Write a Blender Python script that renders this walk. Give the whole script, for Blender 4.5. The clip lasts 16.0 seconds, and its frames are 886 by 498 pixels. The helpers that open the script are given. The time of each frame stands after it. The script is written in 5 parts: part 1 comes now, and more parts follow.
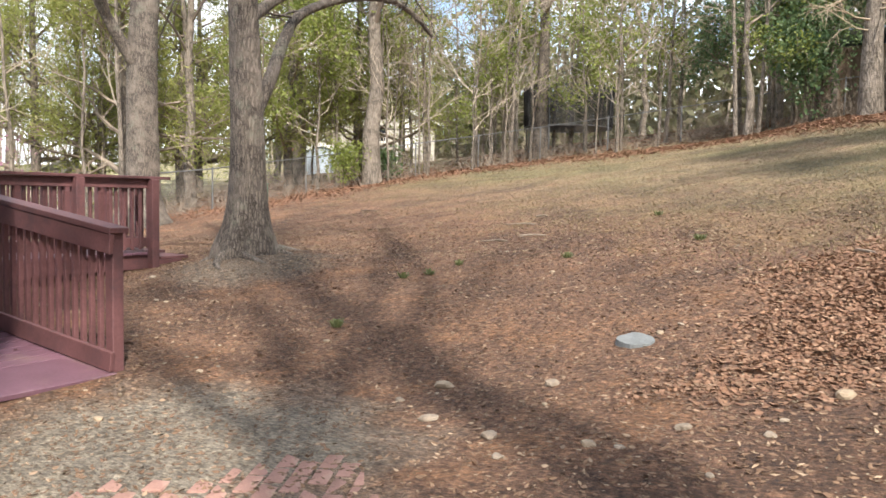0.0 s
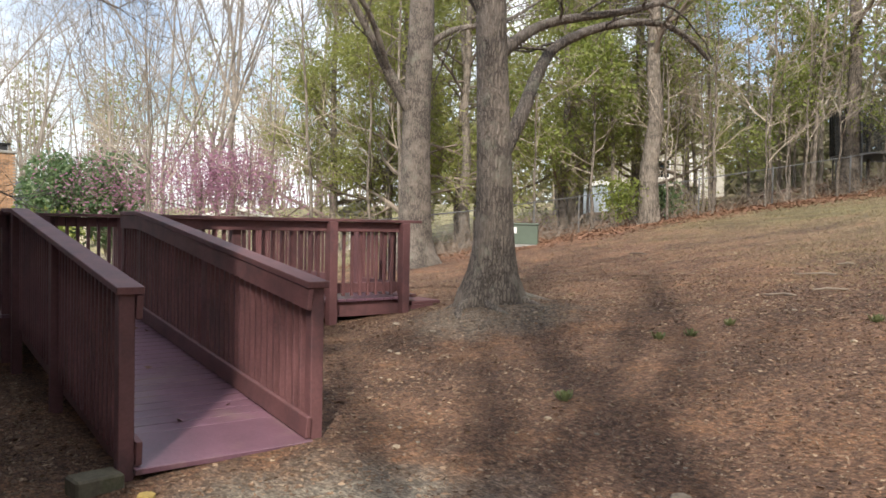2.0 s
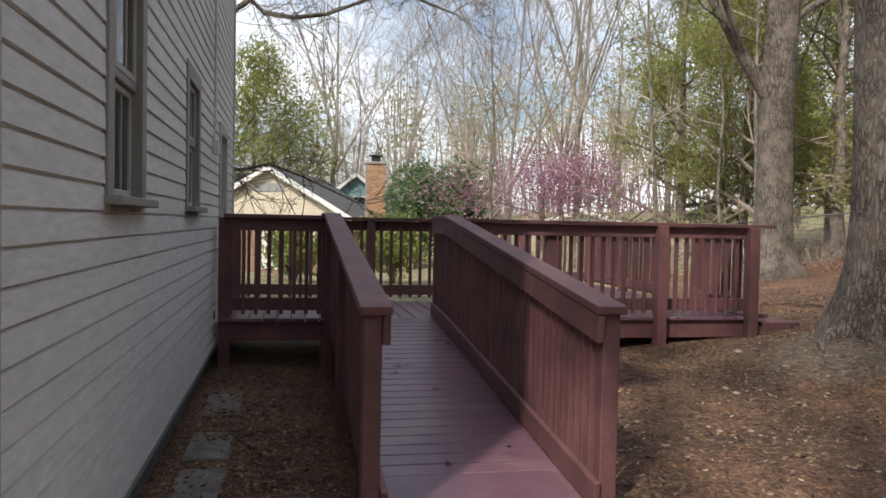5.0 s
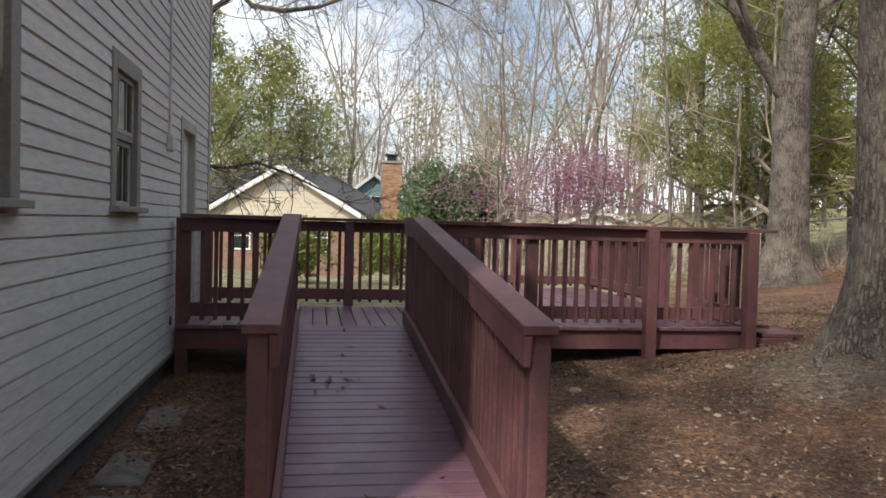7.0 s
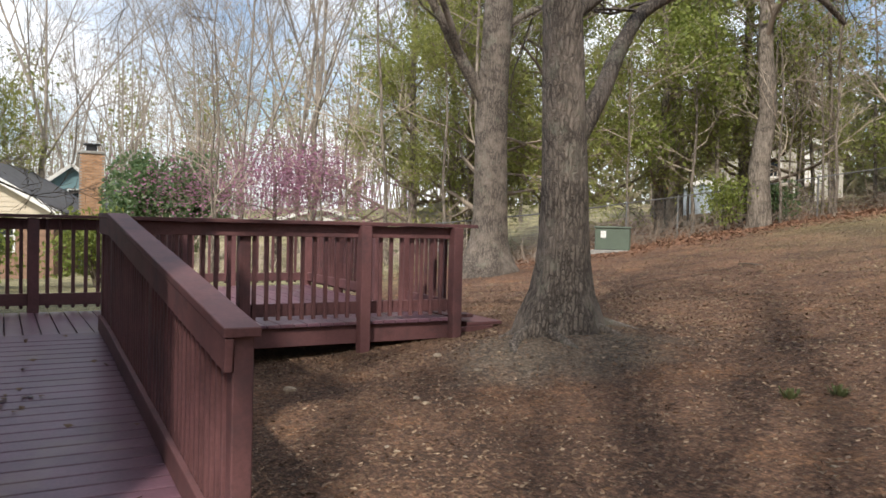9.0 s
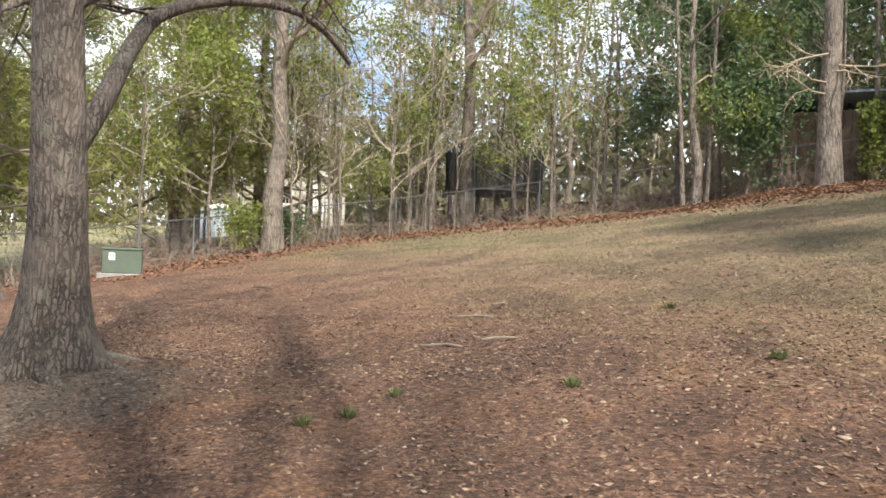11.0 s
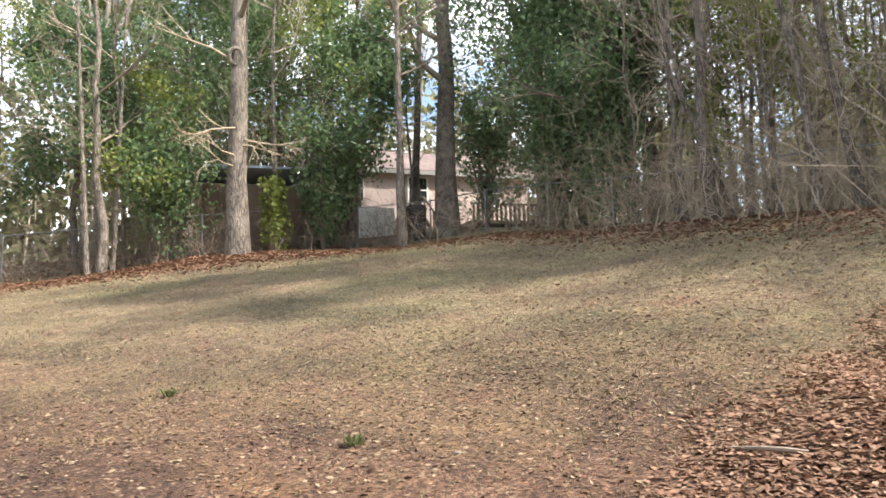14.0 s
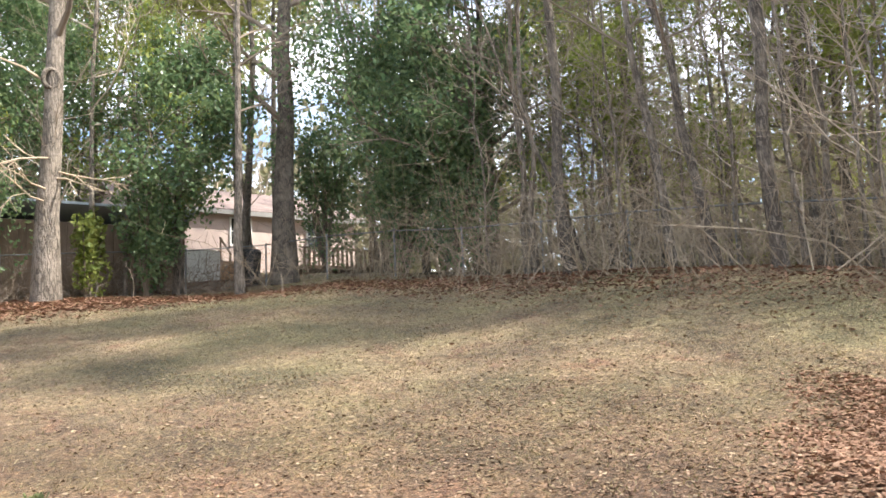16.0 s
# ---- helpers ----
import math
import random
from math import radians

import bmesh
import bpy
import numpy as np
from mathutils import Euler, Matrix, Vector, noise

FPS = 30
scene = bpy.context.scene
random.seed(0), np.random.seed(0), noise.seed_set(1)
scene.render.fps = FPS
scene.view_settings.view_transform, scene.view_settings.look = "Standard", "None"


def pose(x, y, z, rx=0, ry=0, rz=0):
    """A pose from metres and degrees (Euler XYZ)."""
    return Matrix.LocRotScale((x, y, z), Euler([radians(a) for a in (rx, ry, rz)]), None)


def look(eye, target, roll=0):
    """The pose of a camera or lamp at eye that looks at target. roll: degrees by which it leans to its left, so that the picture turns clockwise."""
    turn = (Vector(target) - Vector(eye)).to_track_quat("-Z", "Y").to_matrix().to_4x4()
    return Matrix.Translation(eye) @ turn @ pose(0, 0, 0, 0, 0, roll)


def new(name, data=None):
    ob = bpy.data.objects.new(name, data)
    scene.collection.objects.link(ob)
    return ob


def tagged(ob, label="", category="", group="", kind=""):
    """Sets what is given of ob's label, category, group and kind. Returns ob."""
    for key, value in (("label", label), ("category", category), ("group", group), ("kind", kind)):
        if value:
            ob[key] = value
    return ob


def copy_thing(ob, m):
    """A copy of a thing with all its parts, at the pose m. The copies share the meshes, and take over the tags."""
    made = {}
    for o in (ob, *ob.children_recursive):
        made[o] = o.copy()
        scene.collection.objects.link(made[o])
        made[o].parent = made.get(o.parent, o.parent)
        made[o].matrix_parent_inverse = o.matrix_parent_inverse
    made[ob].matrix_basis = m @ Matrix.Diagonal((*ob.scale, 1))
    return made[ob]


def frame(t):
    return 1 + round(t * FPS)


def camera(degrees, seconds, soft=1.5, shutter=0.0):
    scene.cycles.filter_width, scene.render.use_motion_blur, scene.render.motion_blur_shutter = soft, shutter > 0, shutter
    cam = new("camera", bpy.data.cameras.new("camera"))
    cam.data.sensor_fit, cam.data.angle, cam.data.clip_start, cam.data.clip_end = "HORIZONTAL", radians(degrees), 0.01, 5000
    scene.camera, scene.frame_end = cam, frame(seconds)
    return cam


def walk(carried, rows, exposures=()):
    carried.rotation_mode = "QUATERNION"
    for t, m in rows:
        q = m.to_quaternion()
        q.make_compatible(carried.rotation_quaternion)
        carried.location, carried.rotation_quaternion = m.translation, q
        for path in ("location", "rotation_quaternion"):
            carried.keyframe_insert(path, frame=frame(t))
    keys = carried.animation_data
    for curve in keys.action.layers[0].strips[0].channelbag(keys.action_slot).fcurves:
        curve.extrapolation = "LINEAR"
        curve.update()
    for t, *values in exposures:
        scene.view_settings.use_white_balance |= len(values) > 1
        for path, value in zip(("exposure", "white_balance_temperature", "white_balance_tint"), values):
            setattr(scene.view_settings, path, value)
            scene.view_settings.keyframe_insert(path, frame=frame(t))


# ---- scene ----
EXPOSURES = [(0.0, 0.95), (1.5, 0.6), (3.5, 0.18), (7.0, 0.05), (8.5, 0.07), (9.4, 0.25), (10.0, 0.55), (12.5, 0.9), (14.5, 1.35), (16.0, 1.45)]
# camera: seconds, eye, heading (clockwise from +Y), pitch, roll
PATH = [
    (0.0, -2.126, -4.917, 1.329, 57.23, -3.94, 1.28),
    (0.5, -1.869, -4.889, 1.376, 51.34, -3.57, 2.09),
    (1.0, -1.600, -4.735, 1.384, 47.34, -2.01, 2.27),
    (1.5, -1.376, -4.655, 1.406, 42.46, -1.84, 0.95),
    (2.0, -1.109, -4.567, 1.420, 36.48, -1.63, 1.09),
    (2.5, -0.972, -4.470, 1.429, 31.70, -2.07, 1.38),
    (3.0, -0.858, -4.320, 1.430, 29.04, -2.52, 0.89),
    (3.5, -0.683, -4.197, 1.424, 25.48, -2.13, 0.37),
    (4.0, -0.538, -4.090, 1.455, 20.28, -2.24, 0.67),
    (4.5, -0.464, -3.824, 1.439, 13.80, -1.85, 0.97),
    (4.7, -0.414, -3.744, 1.439, 12.10, -1.85, 0.97),
    (7.0, 0.285, -3.244, 1.476, 9.34, -1.91, 1.58),
    (7.5, 0.342, -3.191, 1.480, 10.47, -2.21, 1.13),
    (8.0, 0.396, -3.164, 1.488, 15.44, -2.29, 1.05),
    (8.5, 0.396, -3.173, 1.481, 21.05, -2.23, 1.08),
    (9.0, 0.387, -3.180, 1.481, 29.57, -1.71, 1.38),
    (9.5, 0.462, -3.116, 1.486, 40.97, -1.34, 2.15),
    (10.0, 0.502, -3.081, 1.489, 51.47, -0.73, 1.78),
    (10.2, 0.532, -3.051, 1.489, 54.07, -0.73, 1.78),
    (12.3, 1.260, -2.410, 1.470, 79.50, 4.59, 2.10),
    (12.5, 1.350, -2.300, 1.470, 81.90, 4.59, 2.10),
    (13.0, 1.527, -1.966, 1.444, 90.11, 5.33, 1.55),
    (13.5, 1.670, -1.738, 1.478, 97.93, 5.12, -0.35),
    (14.0, 2.008, -1.628, 1.527, 108.18, 6.50, -1.54),
    (14.5, 2.228, -1.489, 1.612, 113.06, 7.88, -1.14),
    (15.0, 2.469, -1.186, 1.632, 113.91, 8.27, -0.81),
    (15.5, 2.731, -0.997, 1.662, 116.25, 8.18, -1.54),
    (16.0, 3.076, -0.976, 1.810, 122.56, 9.08, -2.57),
]


def eye_row(t, x, y, z, heading, pitch, roll):
    h, p = radians(heading), radians(pitch)
    ahead = Vector((math.sin(h) * math.cos(p), math.cos(h) * math.cos(p), math.sin(p)))
    eye = Vector((x, y, z))
    return t, look(eye, eye + ahead, roll)


cam = camera(59.08, 16.0, soft=1.6)
walk(cam, [eye_row(*r) for r in PATH], EXPOSURES)

# ---- light ----
SUN_FROM, SUN_UP = 219.0, 46.0
world = bpy.data.worlds.new("sky")
scene.world = world
world.use_nodes = True
wn = world.node_tree.nodes
wn.clear()
sky = wn.new("ShaderNodeTexSky")
sky.sky_type, sky.sun_disc = "NISHITA", False
sky.sun_elevation, sky.sun_rotation = radians(SUN_UP), radians(SUN_FROM)
sky.air_density, sky.dust_density, sky.ozone_density = 1.0, 2.0, 1.0
coord = wn.new("ShaderNodeTexCoord")
cloud = wn.new("ShaderNodeTexNoise")
cloud.inputs["Scale"].default_value, cloud.inputs["Detail"].default_value = 3.2, 7.0
stretch = wn.new("ShaderNodeMapping")
stretch.inputs["Scale"].default_value = (1.0, 1.0, 2.6)
ramp = wn.new("ShaderNodeValToRGB")
ramp.color_ramp.elements[0].position, ramp.color_ramp.elements[1].position = 0.40, 0.62
mixer = wn.new("ShaderNodeMix")
mixer.data_type = "RGBA"
mixer.inputs["B"].default_value = (8.6, 8.9, 9.5, 1)
back = wn.new("ShaderNodeBackground")
back.inputs["Strength"].default_value = 0.15
wout = wn.new("ShaderNodeOutputWorld")
wl = world.node_tree.links
wl.new(coord.outputs["Generated"], stretch.inputs["Vector"])
wl.new(stretch.outputs["Vector"], cloud.inputs["Vector"])
wl.new(cloud.outputs["Fac"], ramp.inputs["Fac"])
wl.new(ramp.outputs["Color"], mixer.inputs["Factor"])
wl.new(sky.outputs["Color"], mixer.inputs["A"])
wl.new(mixer.outputs["Result"], back.inputs["Color"])
wl.new(back.outputs["Background"], wout.inputs["Surface"])

sun_data = bpy.data.lights.new("sun", "SUN")
sun_data.energy, sun_data.angle, sun_data.color = 4.3, radians(1.3), (1.0, 0.93, 0.83)
sun = new("sun", sun_data)
sa, se = radians(SUN_FROM), radians(SUN_UP)
sun.matrix_world = look((60 * math.sin(sa) * math.cos(se), 60 * math.cos(sa) * math.cos(se), 60 * math.sin(se)), (0, 0, 0))


# ---- materials ----
def nodes_of(name, rough=0.8, metal=0.0):
    m = bpy.data.materials.new(name)
    m.use_nodes = True
    nt = m.node_tree
    b = nt.nodes["Principled BSDF"]
    b.inputs["Roughness"].default_value, b.inputs["Metallic"].default_value = rough, metal
    return m, nt, b


def noise_tex(nt, scale, detail=6.0, rough=0.6, vec=None, stretch3=None):
    n = nt.nodes.new("ShaderNodeTexNoise")
    n.inputs["Scale"].default_value, n.inputs["Detail"].default_value, n.inputs["Roughness"].default_value = scale, detail, rough
    if vec is None:
        tc = nt.nodes.new("ShaderNodeTexCoord")
        vec = tc.outputs["Object"]
    if stretch3:
        mp = nt.nodes.new("ShaderNodeMapping")
        mp.inputs["Scale"].default_value = stretch3
        nt.links.new(vec, mp.inputs["Vector"])
        vec = mp.outputs["Vector"]
    nt.links.new(vec, n.inputs["Vector"])
    return n.outputs["Fac"]


def color_ramp(nt, fac, stops):
    r = nt.nodes.new("ShaderNodeValToRGB")
    e = r.color_ramp.elements
    while len(e) < len(stops):
        e.new(0.5)
    for k, (p, c) in zip(e, stops):
        k.position, k.color = p, (*c, 1)
    nt.links.new(fac, r.inputs["Fac"])
    return r.outputs["Color"]


def mix_color(nt, fac, a, b, mode="MIX"):
    n = nt.nodes.new("ShaderNodeMix")
    n.data_type, n.blend_type = "RGBA", mode
    for key, v in (("Factor", fac), ("A", a), ("B", b)):
        s = [i for i in n.inputs if i.name == key and (i.type == "RGBA" or key == "Factor" and i.type == "VALUE")][0]
        if isinstance(v, bpy.types.NodeSocket):
            nt.links.new(v, s)
        else:
            s.default_value = v if key == "Factor" else (*v, 1)
    return [o for o in n.outputs if o.type == "RGBA"][0]


def bump(nt, b, fac, dist=0.01, strength=0.6):
    n = nt.nodes.new("ShaderNodeBump")
    n.inputs["Distance"].default_value, n.inputs["Strength"].default_value = dist, strength
    nt.links.new(fac, n.inputs["Height"])
    nt.links.new(n.outputs["Normal"], b.inputs["Normal"])


def shade(c, k):
    return tuple(min(1, v * k) for v in c)


def surface(name, color, rough=0.8, metal=0.0, spread=0.25, scale=6.0, fine=60.0, stretch3=None, depth=0.004, stain=None, rand=0.0):
    """A procedural surface: two scales of colour variation, grain relief, and a stain colour if given."""
    m, nt, b = nodes_of(name, rough, metal)
    big = noise_tex(nt, scale, 4, 0.6, None, stretch3)
    small = noise_tex(nt, fine, 5, 0.65, None, stretch3)
    c1 = color_ramp(nt, big, [(0.3, shade(color, 1 - spread)), (0.7, shade(color, 1 + spread))])
    c2 = color_ramp(nt, small, [(0.25, (0.62, 0.62, 0.62)), (0.75, (1.25, 1.25, 1.25))])
    c = mix_color(nt, 0.6, c1, c2, "MULTIPLY")
    if stain:
        f = color_ramp(nt, noise_tex(nt, scale * 0.7 + 0.13, 8, 0.7), [(0.52, (0, 0, 0)), (0.68, (1, 1, 1))])
        c = mix_color(nt, f, c, stain)
    if rand:
        oi = nt.nodes.new("ShaderNodeObjectInfo")
        rc = color_ramp(nt, oi.outputs["Random"], [(0.0, (1 - rand,) * 3), (1.0, (1 + rand,) * 3)])
        c = mix_color(nt, 1.0, c, rc, "MULTIPLY")
    nt.links.new(c, b.inputs["Base Color"])
    bump(nt, b, small, depth)
    return m


def leaf_surface(name, colors, rough=0.55, trans=0.35):
    """Leaves that vary one by one, with some light passing through."""
    m, nt, b = nodes_of(name, rough)
    g = nt.nodes.new("ShaderNodeNewGeometry")
    n = len(colors)
    c = color_ramp(nt, g.outputs["Random Per Island"], [(i / (n - 1), k) for i, k in enumerate(colors)])
    nt.links.new(c, b.inputs["Base Color"])
    t = nt.nodes.new("ShaderNodeBsdfTranslucent")
    nt.links.new(c, t.inputs["Color"])
    mx = nt.nodes.new("ShaderNodeMixShader")
    mx.inputs["Fac"].default_value = trans
    out = nt.nodes["Material Output"]
    nt.links.new(b.outputs["BSDF"], mx.inputs[1])
    nt.links.new(t.outputs["BSDF"], mx.inputs[2])
    nt.links.new(mx.outputs["Shader"], out.inputs["Surface"])
    return m


def bark_surface(name, dark, light, moss=None, vscale=9.0):
    """Furrowed bark: stretched cells for the plates, fine grain, and lichen patches."""
    m, nt, b = nodes_of(name, 0.9)
    tc = nt.nodes.new("ShaderNodeTexCoord")
    mp = nt.nodes.new("ShaderNodeMapping")
    mp.inputs["Scale"].default_value = (1.0, 1.0, 0.22)
    nt.links.new(tc.outputs["Object"], mp.inputs["Vector"])
    vo = nt.nodes.new("ShaderNodeTexVoronoi")
    vo.feature = "DISTANCE_TO_EDGE"
    vo.inputs["Scale"].default_value = vscale * 2.6
    wob = noise_tex(nt, 14, 5, 0.6)
    addv = nt.nodes.new("ShaderNodeVectorMath")
    addv.operation = "MULTIPLY_ADD"
    addv.inputs[1].default_value = (0.08, 0.08, 0.08)
    nt.links.new(wob, addv.inputs[0])
    nt.links.new(mp.outputs["Vector"], addv.inputs[2])
    nt.links.new(addv.outputs[0], vo.inputs["Vector"])
    crack = color_ramp(nt, vo.outputs["Distance"], [(0.0, (0, 0, 0)), (0.22, (1, 1, 1))])
    fine = noise_tex(nt, 90, 5, 0.7, mp.outputs["Vector"])
    c = color_ramp(nt, fine, [(0.3, dark), (0.7, light)])
    c = mix_color(nt, crack, shade(dark, 0.55), c)
    big = noise_tex(nt, 2.3, 5, 0.65)
    c = mix_color(nt, color_ramp(nt, big, [(0.45, (0, 0, 0)), (0.65, (0.6, 0.6, 0.6))]), c, shade(light, 1.25))
    if moss:
        c = mix_color(nt, color_ramp(nt, noise_tex(nt, 3.1, 7, 0.7), [(0.55, (0, 0, 0)), (0.68, (0.7, 0.7, 0.7))]), c, moss)
    nt.links.new(c, b.inputs["Base Color"])
    h = nt.nodes.new("ShaderNodeMath")
    h.operation = "ADD"
    nt.links.new(crack, h.inputs[0])
    nt.links.new(fine, h.inputs[1])
    bump(nt, b, h.outputs[0], 0.02, 0.9)
    return m


DECK_RED = surface("deck_paint", (0.150, 0.067, 0.069), 0.62, spread=0.22, scale=3.0, fine=45, stretch3=(1, 1, 1), depth=0.0015, stain=(0.085, 0.045, 0.05), rand=0.12)
# floor paint, its red turned bluish to carry the sky's sheen
DECK_FLOOR = surface("deck_floor_paint_sky_tint", (0.160, 0.084, 0.112), 0.34, spread=0.2, scale=2.2, fine=50, depth=0.0015, stain=(0.20, 0.13, 0.125), rand=0.10)
SIDING = surface("siding_paint", (0.69, 0.69, 0.69), 0.6, spread=0.06, scale=1.5, fine=40, stretch3=(1, 0.15, 1), depth=0.001, stain=(0.61, 0.61, 0.61), rand=0.04)
TRIM = surface("trim_paint", (0.43, 0.43, 0.40), 0.55, spread=0.06, scale=3, fine=40, depth=0.0008)
TRIM_GREY = surface("window_trim_paint", (0.27, 0.265, 0.255), 0.55, spread=0.08, scale=3, fine=40, depth=0.0008)
FOUND = surface("foundation_block", (0.12, 0.125, 0.13), 0.9, spread=0.3, scale=4, fine=60, depth=0.004)
CONCRETE = surface("concrete", (0.30, 0.29, 0.27), 0.9, spread=0.25, scale=3, fine=70, depth=0.003, stain=(0.16, 0.15, 0.13))
BARK_OAK = bark_surface("oak_bark", (0.098, 0.08, 0.066), (0.265, 0.222, 0.185), moss=(0.23, 0.23, 0.18))
BARK_PALE = bark_surface("pale_bark", (0.15, 0.125, 0.10), (0.30, 0.255, 0.21), vscale=6)
BARK_DARK = bark_surface("dark_bark", (0.10, 0.083, 0.068), (0.25, 0.21, 0.17), vscale=8)
TWIG = surface("twig_bark", (0.20, 0.16, 0.125), 0.9, spread=0.3, scale=1.2, fine=30, depth=0.001, rand=0.25)
TWIG_PALE = surface("pale_twig_bark", (0.38, 0.32, 0.255), 0.9, spread=0.3, scale=1.2, fine=30, depth=0.001, rand=0.25)
TWIG_TAN = surface("tan_twig_bark", (0.33, 0.265, 0.19), 0.9, spread=0.3, scale=1.2, fine=30, depth=0.001, rand=0.25)
TWIG_GREY = surface("grey_twig_bark", (0.27, 0.235, 0.20), 0.9, spread=0.3, scale=1.2, fine=30, depth=0.001, rand=0.25)
LEAF_DARK = leaf_surface("evergreen_leaf", [(0.095, 0.165, 0.085), (0.145, 0.225, 0.105), (0.22, 0.29, 0.135), (0.12, 0.185, 0.09)], 0.32, 0.6)
LEAF_SPRING = leaf_surface("spring_leaf", [(0.15, 0.20, 0.045), (0.23, 0.275, 0.06), (0.30, 0.335, 0.085), (0.13, 0.17, 0.045)], 0.55, 0.5)
LEAF_PINE = leaf_surface("conifer_needles", [(0.17, 0.20, 0.055), (0.26, 0.285, 0.075), (0.37, 0.38, 0.12), (0.21, 0.225, 0.07)], 0.6, 0.55)
LEAF_PINK = leaf_surface("redbud_blossom", [(0.30, 0.14, 0.21), (0.41, 0.195, 0.30), (0.35, 0.16, 0.26), (0.27, 0.14, 0.185)], 0.7, 0.35)
LEAF_OLIVE = leaf_surface("olive_leaf", [(0.16, 0.165, 0.09), (0.23, 0.22, 0.12), (0.28, 0.245, 0.16), (0.19, 0.20, 0.10)], 0.6, 0.5)
LITTER = leaf_surface("dry_leaves", [(0.15, 0.075, 0.045), (0.225, 0.12, 0.072), (0.29, 0.165, 0.10), (0.18, 0.092, 0.053), (0.33, 0.21, 0.135)], 0.8, 0.1)
SOIL_LITTER = leaf_surface("soil_litter", [(0.10, 0.06, 0.036), (0.16, 0.095, 0.055), (0.21, 0.13, 0.08), (0.13, 0.075, 0.045), (0.37, 0.265, 0.175)], 0.85, 0.05)
GRASS_DRY = leaf_surface("dry_grass", [(0.21, 0.155, 0.08), (0.31, 0.24, 0.135), (0.17, 0.155, 0.065), (0.38, 0.305, 0.19)], 0.8, 0.3)
GRASS_GREEN = leaf_surface("green_weed", [(0.105, 0.13, 0.05), (0.17, 0.185, 0.08)], 0.6, 0.35)
STONE = surface("stone", (0.25, 0.20, 0.15), 0.9, spread=0.3, scale=9, fine=80, depth=0.004, rand=0.25)
BRICK = surface("brick", (0.27, 0.165, 0.115), 0.9, spread=0.25, scale=8, fine=70, depth=0.003, rand=0.3)
BRICK_RED = surface("red_paver", (0.31, 0.175, 0.14), 0.9, spread=0.3, scale=3.5, fine=70, depth=0.003, stain=(0.33, 0.26, 0.20), rand=0.12)
ROOF = surface("roof_shingle", (0.075, 0.075, 0.08), 0.9, spread=0.3, scale=3, fine=25, depth=0.006)
CREAM = surface("cream_paint", (0.60, 0.53, 0.42), 0.7, spread=0.06, scale=2, fine=30, depth=0.001)
WHITE = surface("white_paint", (0.74, 0.74, 0.72), 0.6, spread=0.05, scale=2, fine=30, depth=0.001)
TAN_WALL = surface("tan_paint", (0.40, 0.35, 0.30), 0.7, spread=0.08, scale=2, fine=30, depth=0.001)
METAL = surface("galvanised_steel", (0.20, 0.205, 0.21), 0.5, 0.6, spread=0.12, scale=5, fine=60, depth=0.0005)
SHED_WOOD = surface("weathered_shed_wood", (0.16, 0.115, 0.08), 0.9, spread=0.3, scale=3, fine=30, stretch3=(1, 1, 0.2), depth=0.003)
BLACK = surface("black_plastic", (0.02, 0.02, 0.022), 0.5, spread=0.1, scale=4, fine=40, depth=0.0005)
GREEN_BOX = surface("green_steel", (0.10, 0.13, 0.098), 0.5, spread=0.1, scale=3, fine=40, depth=0.0005)
BLUE_TARP = surface("pale_blue_metal", (0.42, 0.49, 0.56), 0.6, spread=0.08, scale=2, fine=30, depth=0.001)
TEAL = surface("teal_siding", (0.20, 0.33, 0.36), 0.7, spread=0.08, scale=2, fine=30, depth=0.001)


def glass_surface():
    m, nt, b = nodes_of("window_glass", 0.05)
    b.inputs["Base Color"].default_value = (0.02, 0.024, 0.028, 1)
    n = noise_tex(nt, 1.5, 2, 0.5)
    bump(nt, b, n, 0.01, 0.08)
    return m


GLASS = glass_surface()


# ---- mesh helpers ----
def mesh_object(name, verts, faces, material, parent=None, label="", smooth=False):
    me = bpy.data.meshes.new(name)
    me.from_pydata([tuple(v) for v in verts], [], [tuple(q) for q in faces])
    me.materials.append(material)
    if smooth:
        me.polygons.foreach_set("use_smooth", [True] * len(me.polygons))
    me.update()
    ob = new(name, me)
    if parent:
        ob.parent = parent
    return tagged(ob, label)


def part(name, bm, material, parent, label=""):
    me = bpy.data.meshes.new(name)
    bm.to_mesh(me)
    bm.free()
    me.materials.append(material)
    ob = new(name, me)
    ob.parent = parent
    return tagged(ob, label)


def thing(name, at, label, category, group="", kind="", rz=0):
    ob = new(name)
    ob.matrix_world = pose(*at, 0, 0, rz)
    return tagged(ob, label, category, group, kind)


def beam_bm(p, q, w, h, bev=0.004, up=(0, 0, 1), cap_plumb=False):
    """A timber from p to q, w wide and h high, with softened edges."""
    p, q = Vector(p), Vector(q)
    d = q - p
    length = d.length
    d.normalize()
    upv = Vector(up)
    side = d.cross(upv)
    if side.length < 1e-4:
        side = d.cross(Vector((0, 1, 0)))
    side.normalize()
    top = side.cross(d)
    bm = bmesh.new()
    m = Matrix((( *(side * w),), ( *(d * length),), ( *(top * h),))).transposed().to_4x4()
    m.translation = (p + q) / 2
    bmesh.ops.create_cube(bm, size=1, matrix=m)
    if bev:
        bmesh.ops.bevel(bm, geom=bm.edges[:], offset=bev, segments=1, affect="EDGES")
    return bm


